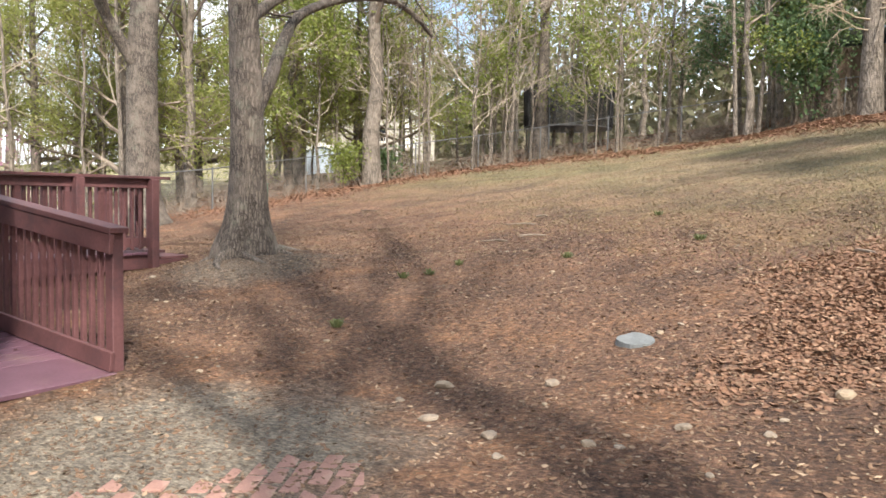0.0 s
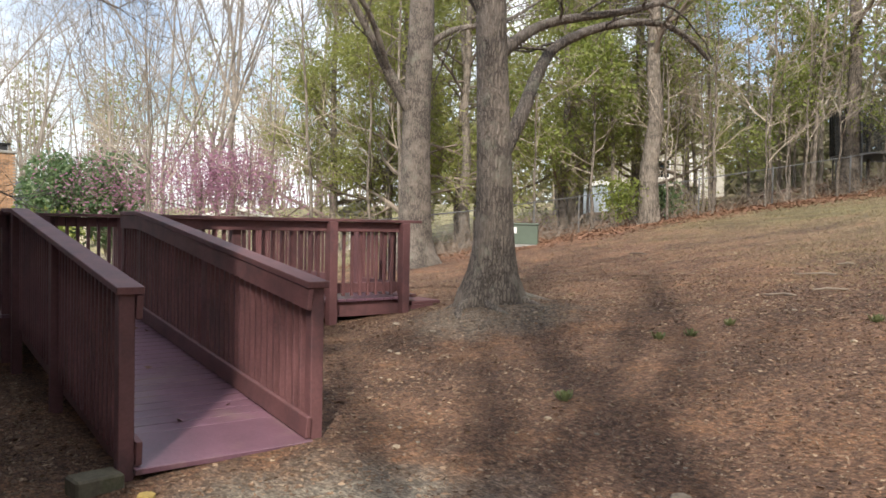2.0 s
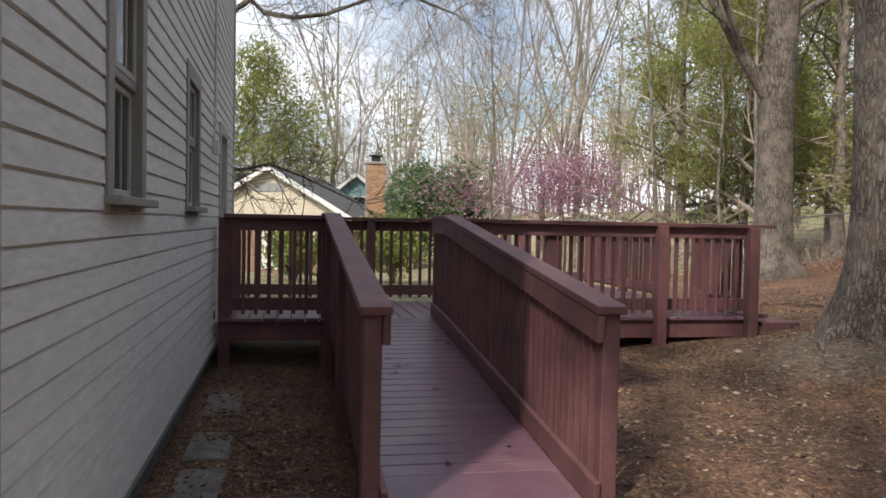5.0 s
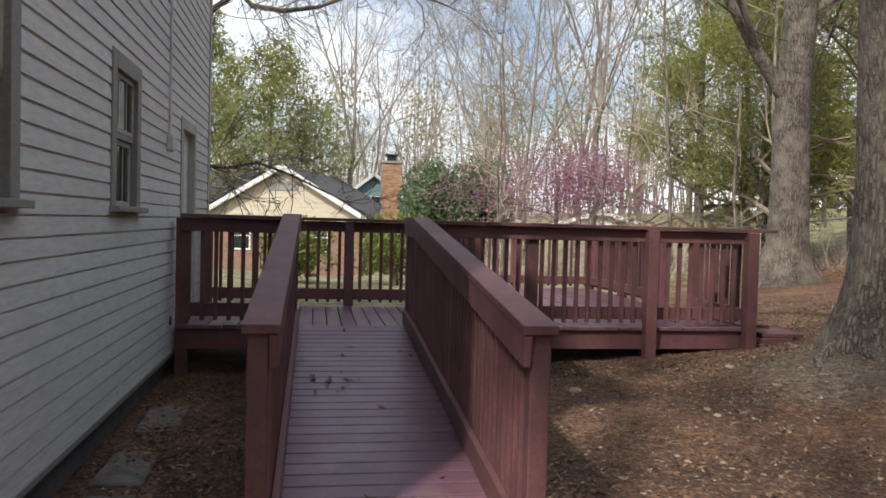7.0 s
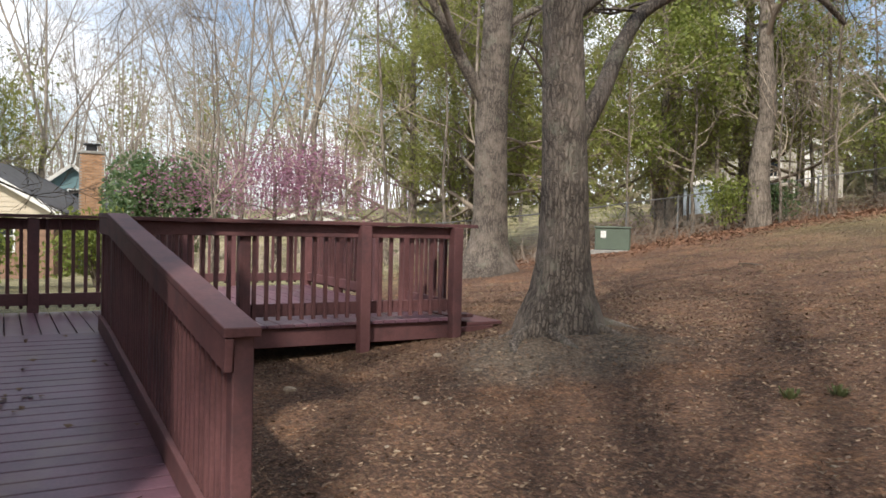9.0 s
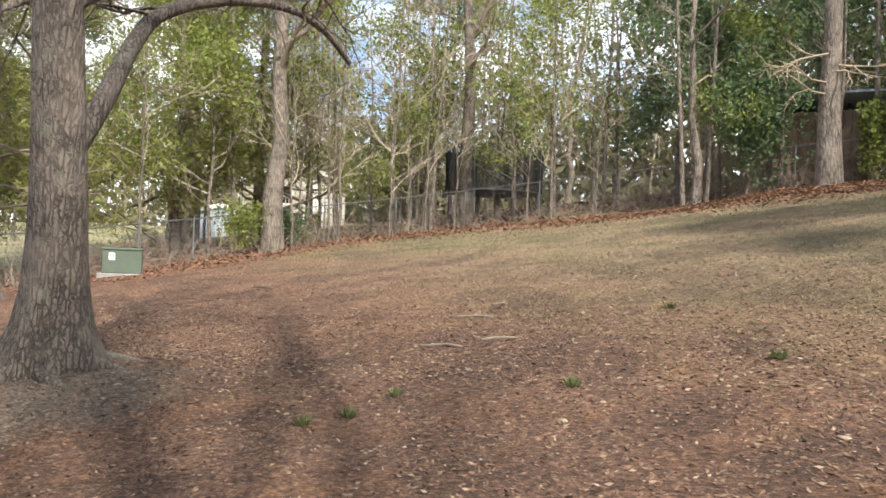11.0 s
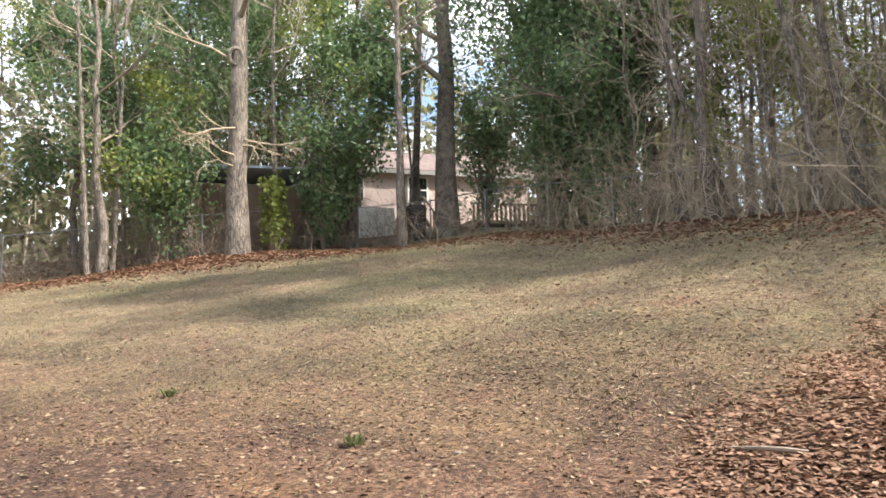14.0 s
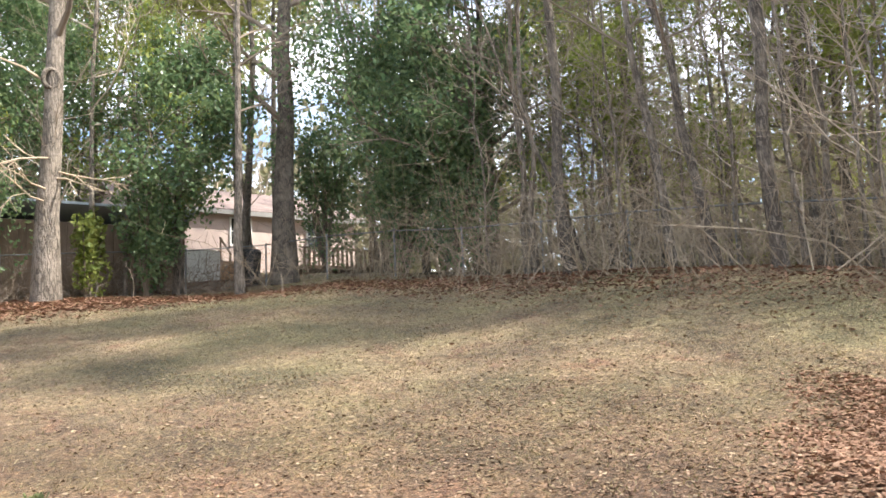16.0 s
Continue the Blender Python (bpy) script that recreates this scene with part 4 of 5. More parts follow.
forest(stem, strew(rf, 11, (4.5, 15.0, 14.0, 30.0), lambda x, y: x > 4.8 + 0.06 * (y - 15), 1.2) + strew(rf, 24, (19.0, 8.0, 28.0, 15.0), lambda x, y: x + y > 32, 0.6)
       + strew(rf, 20, (24.6, -9.0, 28.0, 8.0), None, 0.8) + strew(rf, 60, (4.0, -19.0, 22.0, -11.8), None, 0.7), rf, (0.75, 1.35), "thin bare sapling in the undergrowth", "saplings round the yard")
forest(tall_bare, [(9.6, 31.0), (13.0, 33.5), (2.6, 49.0), (7.0, 47.0), (10.5, 44.0), (15.5, 38.0), (19.5, 35.0), (-5.5, 52.0), (-1.0, 58.0), (12.5, 52.0), (18.0, 48.0), (23.0, 42.0), (28.0, 36.0), (5.0, 62.0), (10.0, 66.0), (17.0, 60.0), (25.0, 54.0),
                   (33.0, 30.0), (34.0, 14.0), (36.0, 8.0), (37.0, 2.0), (35.0, -5.0), (31.0, -16.0), (36.0, -18.0), (26.0, -18.0), (15.5, -21.0), (7.0, -21.0), (24.0, -24.0), (17.0, -24.0), (10.0, -25.0), (30.0, -24.0)], rf, (0.8, 1.15), "tall bare tree with fine grey twigs", "bare trees beyond the yard")
forest(pine, [(18.5, -17.5), (6.2, -15.2), (28.5, -9.5), (33.0, -12.0), (40.0, 16.0), (41.0, 3.0), (30.0, 26.0), (21.0, -21.0), (11.5, -22.0), (27.0, -20.5), (-8.0, 50.0), (37.0, -9.0), (42.0, -11.5), (39.0, -6.0), (13.0, -28.0), (20.0, -29.0), (6.0, -24.0)], rf, (0.85, 1.1), "tall pine with a bare trunk", "pines round the yard")
# bare trees behind the walker, which shade the yard
forest([forked_tree(291 + i, 19 + 2 * i, 0.30, BARK_OAK, BARK_DARK, 0.46 + 0.08 * i, 3, 3) for i in range(2)], [(-4.3, -8.3), (-6.2, -6.4), (-2.6, -8.2), (-9.5, -13.5)], rf, (0.95, 1.05), "tall bare oak by the patio", "trees by the patio")

# the broad pine beyond the cream house
broad = bare_tree(310, 13.8, 0.22, BARK_PALE, TWIG, clear=0.38, limbs=24, depth=2, spec=HANG, leaf=LEAF_PINE, needles=True, leaves=11000, leaf_size=0.20, limb_len=0.34, droop=0.1, spread=2.2, name="broad_pine", label="broad green pine beyond the cream house")
settle(broad, -2.6, 47.0)
# distant woods that close the view
for k, (box, test) in enumerate((((-40, 66, 60, 95), lambda x, y: True), ((44, -45, 75, 66), lambda x, y: True), ((-20, -70, 44, -32), lambda x, y: True))):
    rw = np.random.default_rng(400 + k)
    T, L = Tubes(), Leaves()
    for x, y in strew(rw, 480 if k == 0 else 430, box):
        z, h = ground_z(x, y), (11 if k == 0 else 7) + 9 * rw.random()
        lean = rw.normal(size=2) * 0.08
        T.add([np.array((x, y, z - 0.3)), np.array((x + lean[0] * h, y + lean[1] * h, z + h * 0.6)), np.array((x + lean[0] * h * 1.6, y, z + h))], [0.05 + 0.07 * rw.random(), 0.04, 0.01], 4)
        for q in range(26 if k == 0 else 16):
            f = 0.25 + 0.7 * rw.random()
            p = np.array((x, y, z + h * f))
            e = np.array((rw.normal(), rw.normal(), 0.4 + 0.4 * rw.random())) * (1.1 - 0.6 * f) * (2.2 if k == 0 else 1.5)
            T.add([p, p + e * 0.5, p + e + rw.normal(size=3) * 0.2], [0.025, 0.016, 0.006], 3)
        if rw.random() < (0.15 if k == 0 else 0.75):
            for q in range(220 if k == 0 else 170):
                up = 0.45 + 0.5 * rw.random() if k == 0 else 0.02 + 0.9 * rw.random() ** 1.5
                L.add(np.array((x, y, z)) + np.array((rw.normal() * 1.1, rw.normal() * 1.1, h * up)), (0.13 + 0.2 * rw.random()) * (1 if k == 0 else 1.8), rw)
    w = new("far_woods")
    tagged(w, "grey-green woods in the distance", "woods", kind="stuff")
    tagged(mesh_object("stem", T.v, T.f, TWIG_PALE, w), kind="stuff")
    tagged(mesh_object("foliage", L.v, L.f, LEAF_PINE if k == 0 else LEAF_OLIVE, w), kind="stuff")

# the redbud
redbud = bare_tree(300, 4.0, 0.09, BARK_DARK, TWIG, clear=0.45, limbs=22, depth=2, spec=HANG, leaf=LEAF_PINK, leaves=12000, leaf_size=0.05, limb_len=0.72, droop=0.36, spread=2.0, limb_r=0.3, name="redbud_tree", label="redbud in pink blossom behind the deck")
settle(redbud, 9.4, 25.6)
redbud.matrix_world = redbud.matrix_world @ Matrix.Diagonal((1.4, 1.4, 0.95, 1.0))


def shrub(x, y, r, h, leaf, seed, label, n=5200, size=0.09):
    rng = np.random.default_rng(seed)
    t = thing("shrub", (x, y, ground_z(x, y)), label, "shrub")
    L, T = Leaves(), Tubes()
    for k in range(14):
        a, f = rng.random() * 6.283, 0.3 + 0.6 * rng.random()
        T.add([np.array((0, 0, -0.1)), np.array((math.cos(a) * r * f * 0.5, math.sin(a) * r * f * 0.5, h * 0.5)), np.array((math.cos(a) * r * f, math.sin(a) * r * f, h * (0.6 + 0.35 * rng.random())))], [0.03, 0.018, 0.006], 4)
    blobs = [(rng.normal(size=2) * r * 0.38, 0.3 + 0.55 * rng.random(), 0.35 + 0.3 * rng.random()) for _ in range(22)]
    for k in range(n):
        c, cz, cr = blobs[rng.integers(len(blobs))]
        d = rng.normal(size=3)
        d /= np.linalg.norm(d)
        p = np.array((c[0], c[1], cz * h)) + d * np.array((r * cr, r * cr, h * cr * 0.55)) * (0.75 + 0.25 * rng.random())
        if p[2] > 0.05:
            L.add(p, size * (0.6 + 0.8 * rng.random()), rng)
    tagged(mesh_object("stem_mass", T.v, T.f, TWIG, t), kind="stuff")
    tagged(mesh_object("foliage", L.v, L.f, leaf, t), kind="stuff")


shrub(5.8, 34.3, 1.7, 5.0, LEAF_DARK, 1, "tall rounded green shrub beyond the deck", 7000, 0.12)
shrub(8.0, 33.9, 1.7, 4.7, LEAF_DARK, 2, "tall rounded green shrub beyond the deck", 7000, 0.12)
shrub(2.4, 17.0, 0.9, 1.7, LEAF_SPRING, 3, "yellow-green bush behind the deck rail", 3000, 0.07)
shrub(-0.2, 16.0, 0.8, 1.5, LEAF_SPRING, 4, "yellow-green bush behind the deck rail", 3000, 0.07)
shrub(24.6, -3.9, 0.45, 2.1, LEAF_SPRING, 5, "bright green bush by the shed", 1400, 0.09)
shrub(24.7, -5.4, 0.9, 3.3, LEAF_DARK, 8, "dark green bush in front of the shed", 3600, 0.085)
shrub(24.5, -1.2, 1.1, 3.6, LEAF_DARK, 9, "dark green bush in front of the shed", 4200, 0.085)
shrub(26.2, -11.2, 1.3, 5.0, LEAF_DARK, 12, "dark green bush beside the porch", 5200, 0.085)
shrub(21.6, -11.6, 1.2, 4.2, LEAF_DARK, 10, "dark green bush at the wood's edge", 5200, 0.085)
shrub(20.0, -12.3, 1.2, 4.6, LEAF_DARK, 11, "dark green bush at the wood's edge", 5200, 0.085)
shrub(19.6, 13.2, 0.8, 1.5, LEAF_SPRING, 6, "low green bush under the fence", 1800, 0.06)
shrub(21.2, 12.9, 0.7, 1.2, LEAF_DARK, 7, "low green bush under the fence", 1600, 0.07)


# the tangle of stems along the fence line
def brush(name, spots, hgt, label, seed, mat):
    rng = np.random.default_rng(seed)
    T = Tubes()
    for x, y in spots:
        p = np.array((x, y, ground_z(x, y) - 0.05))
        d = np.array((rng.normal() * 0.5, rng.normal() * 0.5, 1.0))
        h = hgt * (0.3 + 0.95 * rng.random())
        r = 0.005 + 0.007 * rng.random()
        pts = [p]
        for i in range(4):
            d = d + rng.normal(size=3) * 0.32
            d /= np.linalg.norm(d)
            pts.append(pts[-1] + d * h / 4)
        T.add(pts, [r, r * 0.85, r * 0.65, r * 0.45, 0.002], 3)
        for k in range(6):
            q = pts[1 + int(rng.random() * 3)]
            e = rng.normal(size=3)
            e[2] = abs(e[2]) * 0.6 - 0.1
            e /= np.linalg.norm(e)
            l = h * (0.15 + 0.25 * rng.random())
            T.add([q, q + e * l * 0.5 + rng.normal(size=3) * 0.05, q + e * l + rng.normal(size=3) * 0.1], [r * 0.5, r * 0.35, 0.0015], 3)
    return tagged(mesh_object(name, T.v, T.f, mat), label, "undergrowth", kind="stuff")


def along(rng, pts, n, wide):
    out = []
    for _ in range(n):
        k = rng.integers(len(pts) - 1)
        f = rng.random()
        out.append((pts[k][0] + f * (pts[k + 1][0] - pts[k][0]) + rng.normal() * wide, pts[k][1] + f * (pts[k + 1][1] - pts[k][1]) + rng.normal() * wide))
    return out


FENCE = [(10.6, 15.2), (14.0, 13.8), (18.2, 13.9), (22.4, 12.2), (25.3, 8.4), (25.9, 3.2), (25.5, -2.0), (25.0, -8.8), (21.0, -10.9), (16.5, -12.2), (12.0, -13.0), (6.5, -13.0), (1.0, -13.4)]
brush("undergrowth", along(rf, FENCE[:6], 520, 0.9), 1.2, "tangled bare brown stems along the fence", 31, TWIG)
brush("undergrowth", along(rf, FENCE[5:8], 420, 0.6), 1.6, "tangled bare brown stems round the shed", 32, TWIG)
brush("undergrowth", along(rf, [(23, -11.8), (18, -13.2), (13.5, -13.8), (8, -14.0), (2, -14.5)], 1300, 1.9), 3.4, "dense thin brown stems at the wood's edge", 33, TWIG_TAN)
brush("undergrowth", strew(rf, 220, (4.0, 16.0, 14.0, 27.0), lambda x, y: x > 4.8 + 0.08 * (y - 15)), 2.4, "thin bare stems behind the deck", 34, TWIG_PALE)


# ---- chain-link fence ----
fence = thing("chain_link_fence", (FENCE[0][0], FENCE[0][1], ground_z(*FENCE[0])), "galvanised chain-link fence along the yard's edge", "fence")
FI = fence.matrix_world.inverted()
for (xa, ya), (xb, yb) in zip(FENCE[:-1], FENCE[1:]):
    n = max(1, round(math.hypot(xb - xa, yb - ya) / 2.6))
    for k in range(n):
        p = np.array((xa + (xb - xa) * k / n, ya + (yb - ya) * k / n))
        q = np.array((xa + (xb - xa) * (k + 1) / n, ya + (yb - ya) * (k + 1) / n))
        zp, zq = ground_z(*p), ground_z(*q)
        T = Tubes()
        T.add([np.array((*p, zp - 0.2)), np.array((*p, zp + 1.27))], [0.027, 0.027], 8)
        o = mesh_object("post", T.v, T.f, METAL, fence)
        o.matrix_parent_inverse = FI
        T = Tubes()
        T.add([np.array((*p, zp + 1.22)), np.array((*q, zq + 1.22))], [0.019, 0.019], 6)
        o = mesh_object("top_rail", T.v, T.f, METAL, fence)
        o.matrix_parent_inverse = FI
        T = Tubes()
        ln = math.hypot(*(q - p))
        m = int(ln / 0.11)
        for i in range(-11, m + 11):
            for sgn in (1, -1):
                # one wire of the diamond mesh, cut to the panel
                f0, f1 = i / m, (i + sgn * 11) / m
                z0, z1 = 0.03, 1.2
                a0, a1 = max(0.0, min(1.0, f0)), max(0.0, min(1.0, f1))
                if abs(a1 - a0) < 0.01:
                    continue
                h0 = z0 + (z1 - z0) * (a0 - f0) / (f1 - f0)
                h1 = z0 + (z1 - z0) * (a1 - f0) / (f1 - f0)
                c0, c1 = p + (q - p) * a0, p + (q - p) * a1
                T.add([np.array((*c0, zp + (zq - zp) * a0 + h0)), np.array((*c1, zp + (zq - zp) * a1 + h1))], [0.001, 0.001], 3)
        o = tagged(mesh_object("wire_mesh", T.v, T.f, METAL, fence), kind="stuff")
        o.matrix_parent_inverse = FI


# ---- neighbouring buildings ----
def rot_box(cx, cy, z0, z1, lx, ly, rz, bev=0.01):
    bm = box_bm(-lx / 2, -ly / 2, z0, lx / 2, ly / 2, z1, bev)
    bm.transform(pose(cx, cy, 0, 0, 0, rz))
    return bm


def gable_house(name, x, y, z, lx, ly, wall_h, roof_h, rz, wall, roof, label, trim=WHITE, brick_to=0.0, openings=(), over=0.4):
    """A house whose gable faces its local -y. openings: (x, z0, width, height, is_door) on that wall."""
    t = thing(name, (x, y, z), label, "house", rz=rz)
    hl, hw = lx / 2, ly / 2
    part("wall", box_bm(-hl, -hw, -0.6, hl, hw, wall_h, 0.01), wall, t)
    if brick_to:
        part("brick_wall", box_bm(-hl - 0.03, -hw - 0.03, -0.6, hl + 0.03, hw + 0.03, brick_to, 0.01), BRICK, t, "red-brown brick lower wall")
    bm = bmesh.new()
    vs = [bm.verts.new(v) for v in ((-hl, -hw, wall_h), (hl, -hw, wall_h), (0, -hw, wall_h + roof_h), (-hl, hw, wall_h), (hl, hw, wall_h), (0, hw, wall_h + roof_h))]
    for q in ((0, 1, 2), (5, 4, 3), (0, 3, 4, 1)):
        bm.faces.new([vs[j] for j in q])
    part("gable", bm, wall, t)
    k = roof_h / hl
    for sx in (-1, 1):
        bm = beam_bm((sx * (hl + over) / 2, -hw - over, wall_h + roof_h - k * (hl + over) / 2 + 0.09), (sx * (hl + over) / 2, hw + over, wall_h + roof_h - k * (hl + over) / 2 + 0.09), math.hypot(hl + over, k * (hl + over)), 0.10, 0.01, up=(sx * k, 0, 1))
        part("roof", bm, roof, t)
        part("barge_board", beam_bm((0, -hw - over - 0.02, wall_h + roof_h + 0.02), (sx * (hl + over), -hw - over - 0.02, wall_h - k * over + 0.02), 0.04, 0.24, 0.005), trim, t)
    n = int(wall_h / 0.22)
    for i in range(n + int(roof_h / 0.22)):
        zz = 0.22 * (i + 1)
        half = hl if zz < wall_h else hl * (1 - (zz - wall_h) / roof_h)
        if zz > brick_to and half > 0.4:
            part("siding_board", box_bm(-half, -hw - 0.022, zz - 0.21, half, -hw + 0.01, zz - 0.012, 0.004), wall, t)
    for ox, oz, ow, oh, door in openings:
        w = part("door" if door else "window", box_bm(ox - ow / 2, -hw - 0.05, oz, ox + ow / 2, -hw - 0.034, oz + oh, 0), GLASS if not door else WHITE, t)
        for a, b, c, d in ((ox - ow / 2 - 0.09, ox - ow / 2, oz - 0.09, oz + oh + 0.09), (ox + ow / 2, ox + ow / 2 + 0.09, oz - 0.09, oz + oh + 0.09), (ox - ow / 2, ox + ow / 2, oz + oh, oz + oh + 0.09), (ox - ow / 2, ox + ow / 2, oz - 0.09, oz), (ox - ow / 2, ox + ow / 2, oz + oh / 2 - 0.025, oz + oh / 2 + 0.025)):
            part("frame", box_bm(a, -hw - 0.075, c, b, -hw - 0.0345, d, 0.004), trim, w)
    return t


nz = -1.0
PALE_WALL = surface("pale_siding", (0.50, 0.48, 0.42), 0.7, spread=0.06, scale=2, fine=30, depth=0.001)
cream = gable_house("neighbour_house", 0.2, 43.5, nz, 8.0, 12.0, 2.75, 2.35, -15, CREAM, ROOF, "cream single-storey house with a dark shingle roof", WHITE, 1.9, ((-2.2, 0.9, 0.9, 1.3, 0), (1.9, 0.9, 0.9, 1.3, 0), (0.2, 0.0, 0.9, 2.0, 1)))
part("gable_vent", box_bm(-0.8, -6.06, 3.9, 0.8, -6.03, 4.35, 0.01), TRIM_GREY, cream, "slatted gable vent")
cream_wing = gable_house("neighbour_wing", -6.0, 50.0, nz, 7.0, 10.0, 3.4, 2.0, 92, CREAM, ROOF, "rear wing of the cream house", WHITE)
# brick chimney, course by course
chim = thing("chimney", (4.45, 40.7, nz), "tall tan brick chimney with a black cap", "chimney")
part("core", box_bm(-0.55, -0.42, -0.4, 0.55, 0.42, 5.75, 0.005), CONCRETE, chim, "mortar")
bmesh_brick = box_bm(-0.11, -0.012, -0.032, 0.11, 0.012, 0.032, 0.004)
bme = bpy.data.meshes.new("brick")
bmesh_brick.to_mesh(bme)
bmesh_brick.free()
bme.materials.append(surface("tan_brick", (0.40, 0.235, 0.135), 0.9, spread=0.2, scale=8, fine=60, depth=0.003, rand=0.3))
for c in range(48):
    for k in range(5):
        bx = -0.48 + 0.235 * k + (0.11 if c % 2 else 0)
        if bx < 0.56:
            o = new("brick", bme)
            o.parent = chim
            o.location = (min(bx, 0.46), -0.425, 2.15 + 0.075 * c)
part("crown", box_bm(-0.62, -0.5, 5.7, 0.62, 0.5, 5.84, 0.02), CONCRETE, chim)
part("flue", box_bm(-0.25, -0.2, 5.84, 0.25, 0.2, 6.15, 0.02), BLACK, chim, "black metal flue")
part("flue_cap", box_bm(-0.38, -0.3, 6.15, 0.38, 0.3, 6.24, 0.02), BLACK, chim)
gable_house("teal_house", 4.6, 60.0, -0.8, 5.5, 8.0, 3.6, 2.2, 0, TEAL, ROOF, "teal house with white gable trim", WHITE, 0, ((0.3, 3.0, 0.9, 1.1, 0),))
gable_house("teal_house", 8.5, 57.0, -0.8, 6.0, 8.0, 2.9, 1.8, 70, TEAL, ROOF, "teal house wing with a green-grey roof", WHITE)
lowc = thing("chimney", (8.15, 41.5, -0.9), "short cream chimney with a round flue", "chimney")
part("stack", box_bm(-0.4, -0.35, -0.3, 0.4, 0.35, 3.4, 0.02), CREAM, lowc)
part("flue", box_bm(-0.2, -0.18, 3.4, 0.2, 0.18, 3.75, 0.05), METAL, lowc)
gable_house("white_house", 19.2, 46.5, -0.6, 7.0, 4.6, 2.0, 1.0, -22, WHITE, TRIM, "low white outbuilding among the trees", WHITE, 0, ((0, 0.2, 0.9, 1.8, 1),))
gable_house("pink_roofed_house", 12.3, 49.0, -1.0, 5.0, 4.0, 2.4, 0.7, -10, TAN_WALL, BRICK, "low house with a reddish roof", TRIM)
gable_house("grey_shed", 16.4, 25.4, 0.0, 1.5, 1.6, 1.9, 0.45, -33, TRIM_GREY, ROOF, "small grey garden shed behind the oaks", TRIM_GREY, 0, ((0, 0.0, 0.7, 1.7, 1),), 0.1)
gable_house("blue_shed", 36.6, 29.6, 2.5, 2.4, 3.0, 1.5, 0.35, -48, BLUE_TARP, ROOF, "pale blue metal shed beyond the fence", WHITE, 0, (), 0.1)
dh = gable_house("hill_house", 41.3, 27.8, 3.5, 6.0, 7.0, 2.5, 1.2, -52, PALE_WALL, ROOF, "white house with a raised wooden deck", WHITE, 0, ((-0.6, 1.2, 0.8, 1.0, 0), (1.4, 0.9, 0.9, 1.7, 1)))
part("deck_floor", box_bm(-3.4, -5.3, 0.55, 1.6, -3.5, 0.68, 0.01), TAN_WALL, dh, "raised wooden deck")
for k in range(6):
    part("deck_post", box_bm(-3.4 + 0.97 * k, -5.3, -1.0, -3.26 + 0.97 * k, -5.16, 0.56, 0.01), WHITE, dh)
for k in range(26):
    part("baluster", box_bm(-3.4 + 0.19 * k, -5.28, 0.69, -3.35 + 0.19 * k, -5.23, 1.45, 0), TAN_WALL, dh)
part("hand_rail", box_bm(-3.45, -5.32, 1.45, 1.65, -5.2, 1.52, 0.01), TAN_WALL, dh)

# shed by the fence, its back to the yard
shed = thing("wooden_shed", (27.9, -3.95, 4.1), "weathered brown wooden shed with a bluish metal roof", "shed")
part("wall", box_bm(-1.3, -2.9, -0.5, 1.3, 2.9, 2.35, 0.02), SHED_WOOD, shed)
for k in range(29):
    part("wall_board", box_bm(-1.33, -2.9 + 0.2 * k, -0.2, -1.302, -2.9 + 0.2 * k + 0.188, 2.33, 0.004), SHED_WOOD, shed)
part("roof", beam_bm((-0.05, -3.15, 2.60), (-0.05, 3.15, 2.60), 3.1, 0.08, 0.01, up=(0.16, 0, 1)), BLUE_TARP, shed, "bluish metal roof")
# white panel and brick pier, then the tan house with its stairs
panel = thing("white_gate", (30.8, -8.4, 5.0), "white painted board gate beside a brick pier", "gate")
for k in range(8):
    part("board", box_bm(-0.04, -0.75 + 0.19 * k, 0.05, 0.0, -0.75 + 0.19 * k + 0.182, 1.55, 0.005), WHITE, panel)
for zz in (0.3, 1.25):
    part("batten", box_bm(0.004, -0.75, zz, 0.05, 0.77, zz + 0.1, 0.004), WHITE, panel)
pier = thing("brick_pier", (30.9, -9.45, 4.9), "tan brick pier beside the gate", "pier")
for c in range(16):
    for k in range(2):
        part("brick", box_bm(-0.2, -0.21 + 0.215 * k, 0.08 * c, 0.2, -0.21 + 0.215 * k + 0.2, 0.08 * c + 0.07, 0.006), bme.materials[0], pier)
PINKISH = surface("faded_pink_paint", (0.55, 0.44, 0.40), 0.7, spread=0.08, scale=2, fine=30, depth=0.001)
tan = gable_house("tan_house", 41.5, -12.5, 7.2, 7.0, 11.0, 2.5, 1.6, 2, PINKISH, surface("faded_roof_shingle", (0.24, 0.18, 0.165), 0.9, spread=0.25, scale=3, fine=25, depth=0.006), "pinkish single-storey house with a reddish roof up the hill", TRIM, 0)
for wy in (-3.4, 0.4, 3.6):
    w = part("window", box_bm(-3.54, wy - 0.45, 0.9, -3.51, wy + 0.45, 2.1, 0), GLASS, tan)
    for a, b, c, d in ((wy - 0.53, wy - 0.45, 0.82, 2.18), (wy + 0.45, wy + 0.53, 0.82, 2.18), (wy - 0.45, wy + 0.45, 2.1, 2.18), (wy - 0.45, wy + 0.45, 0.82, 0.9), (wy - 0.45, wy + 0.45, 1.48, 1.53)):
        part("frame", box_bm(-3.57, a, c, -3.505, b, d, 0.004), WHITE, w)
part("fascia", box_bm(-3.93, -5.9, 2.2, -3.88, 5.9, 2.42, 0.006), TRIM_GREY, tan)
stair = thing("outdoor_stairs", (35.5, -11.6, 6.3), "wooden stairs with a handrail up to the tan house", "stairs")
for k in range(5):
    part("tread", box_bm(0.28 * k, -0.6, 0.18 * k, 0.28 * k + 0.3, 0.6, 0.18 * k + 0.05, 0.005), SHED_WOOD, stair)
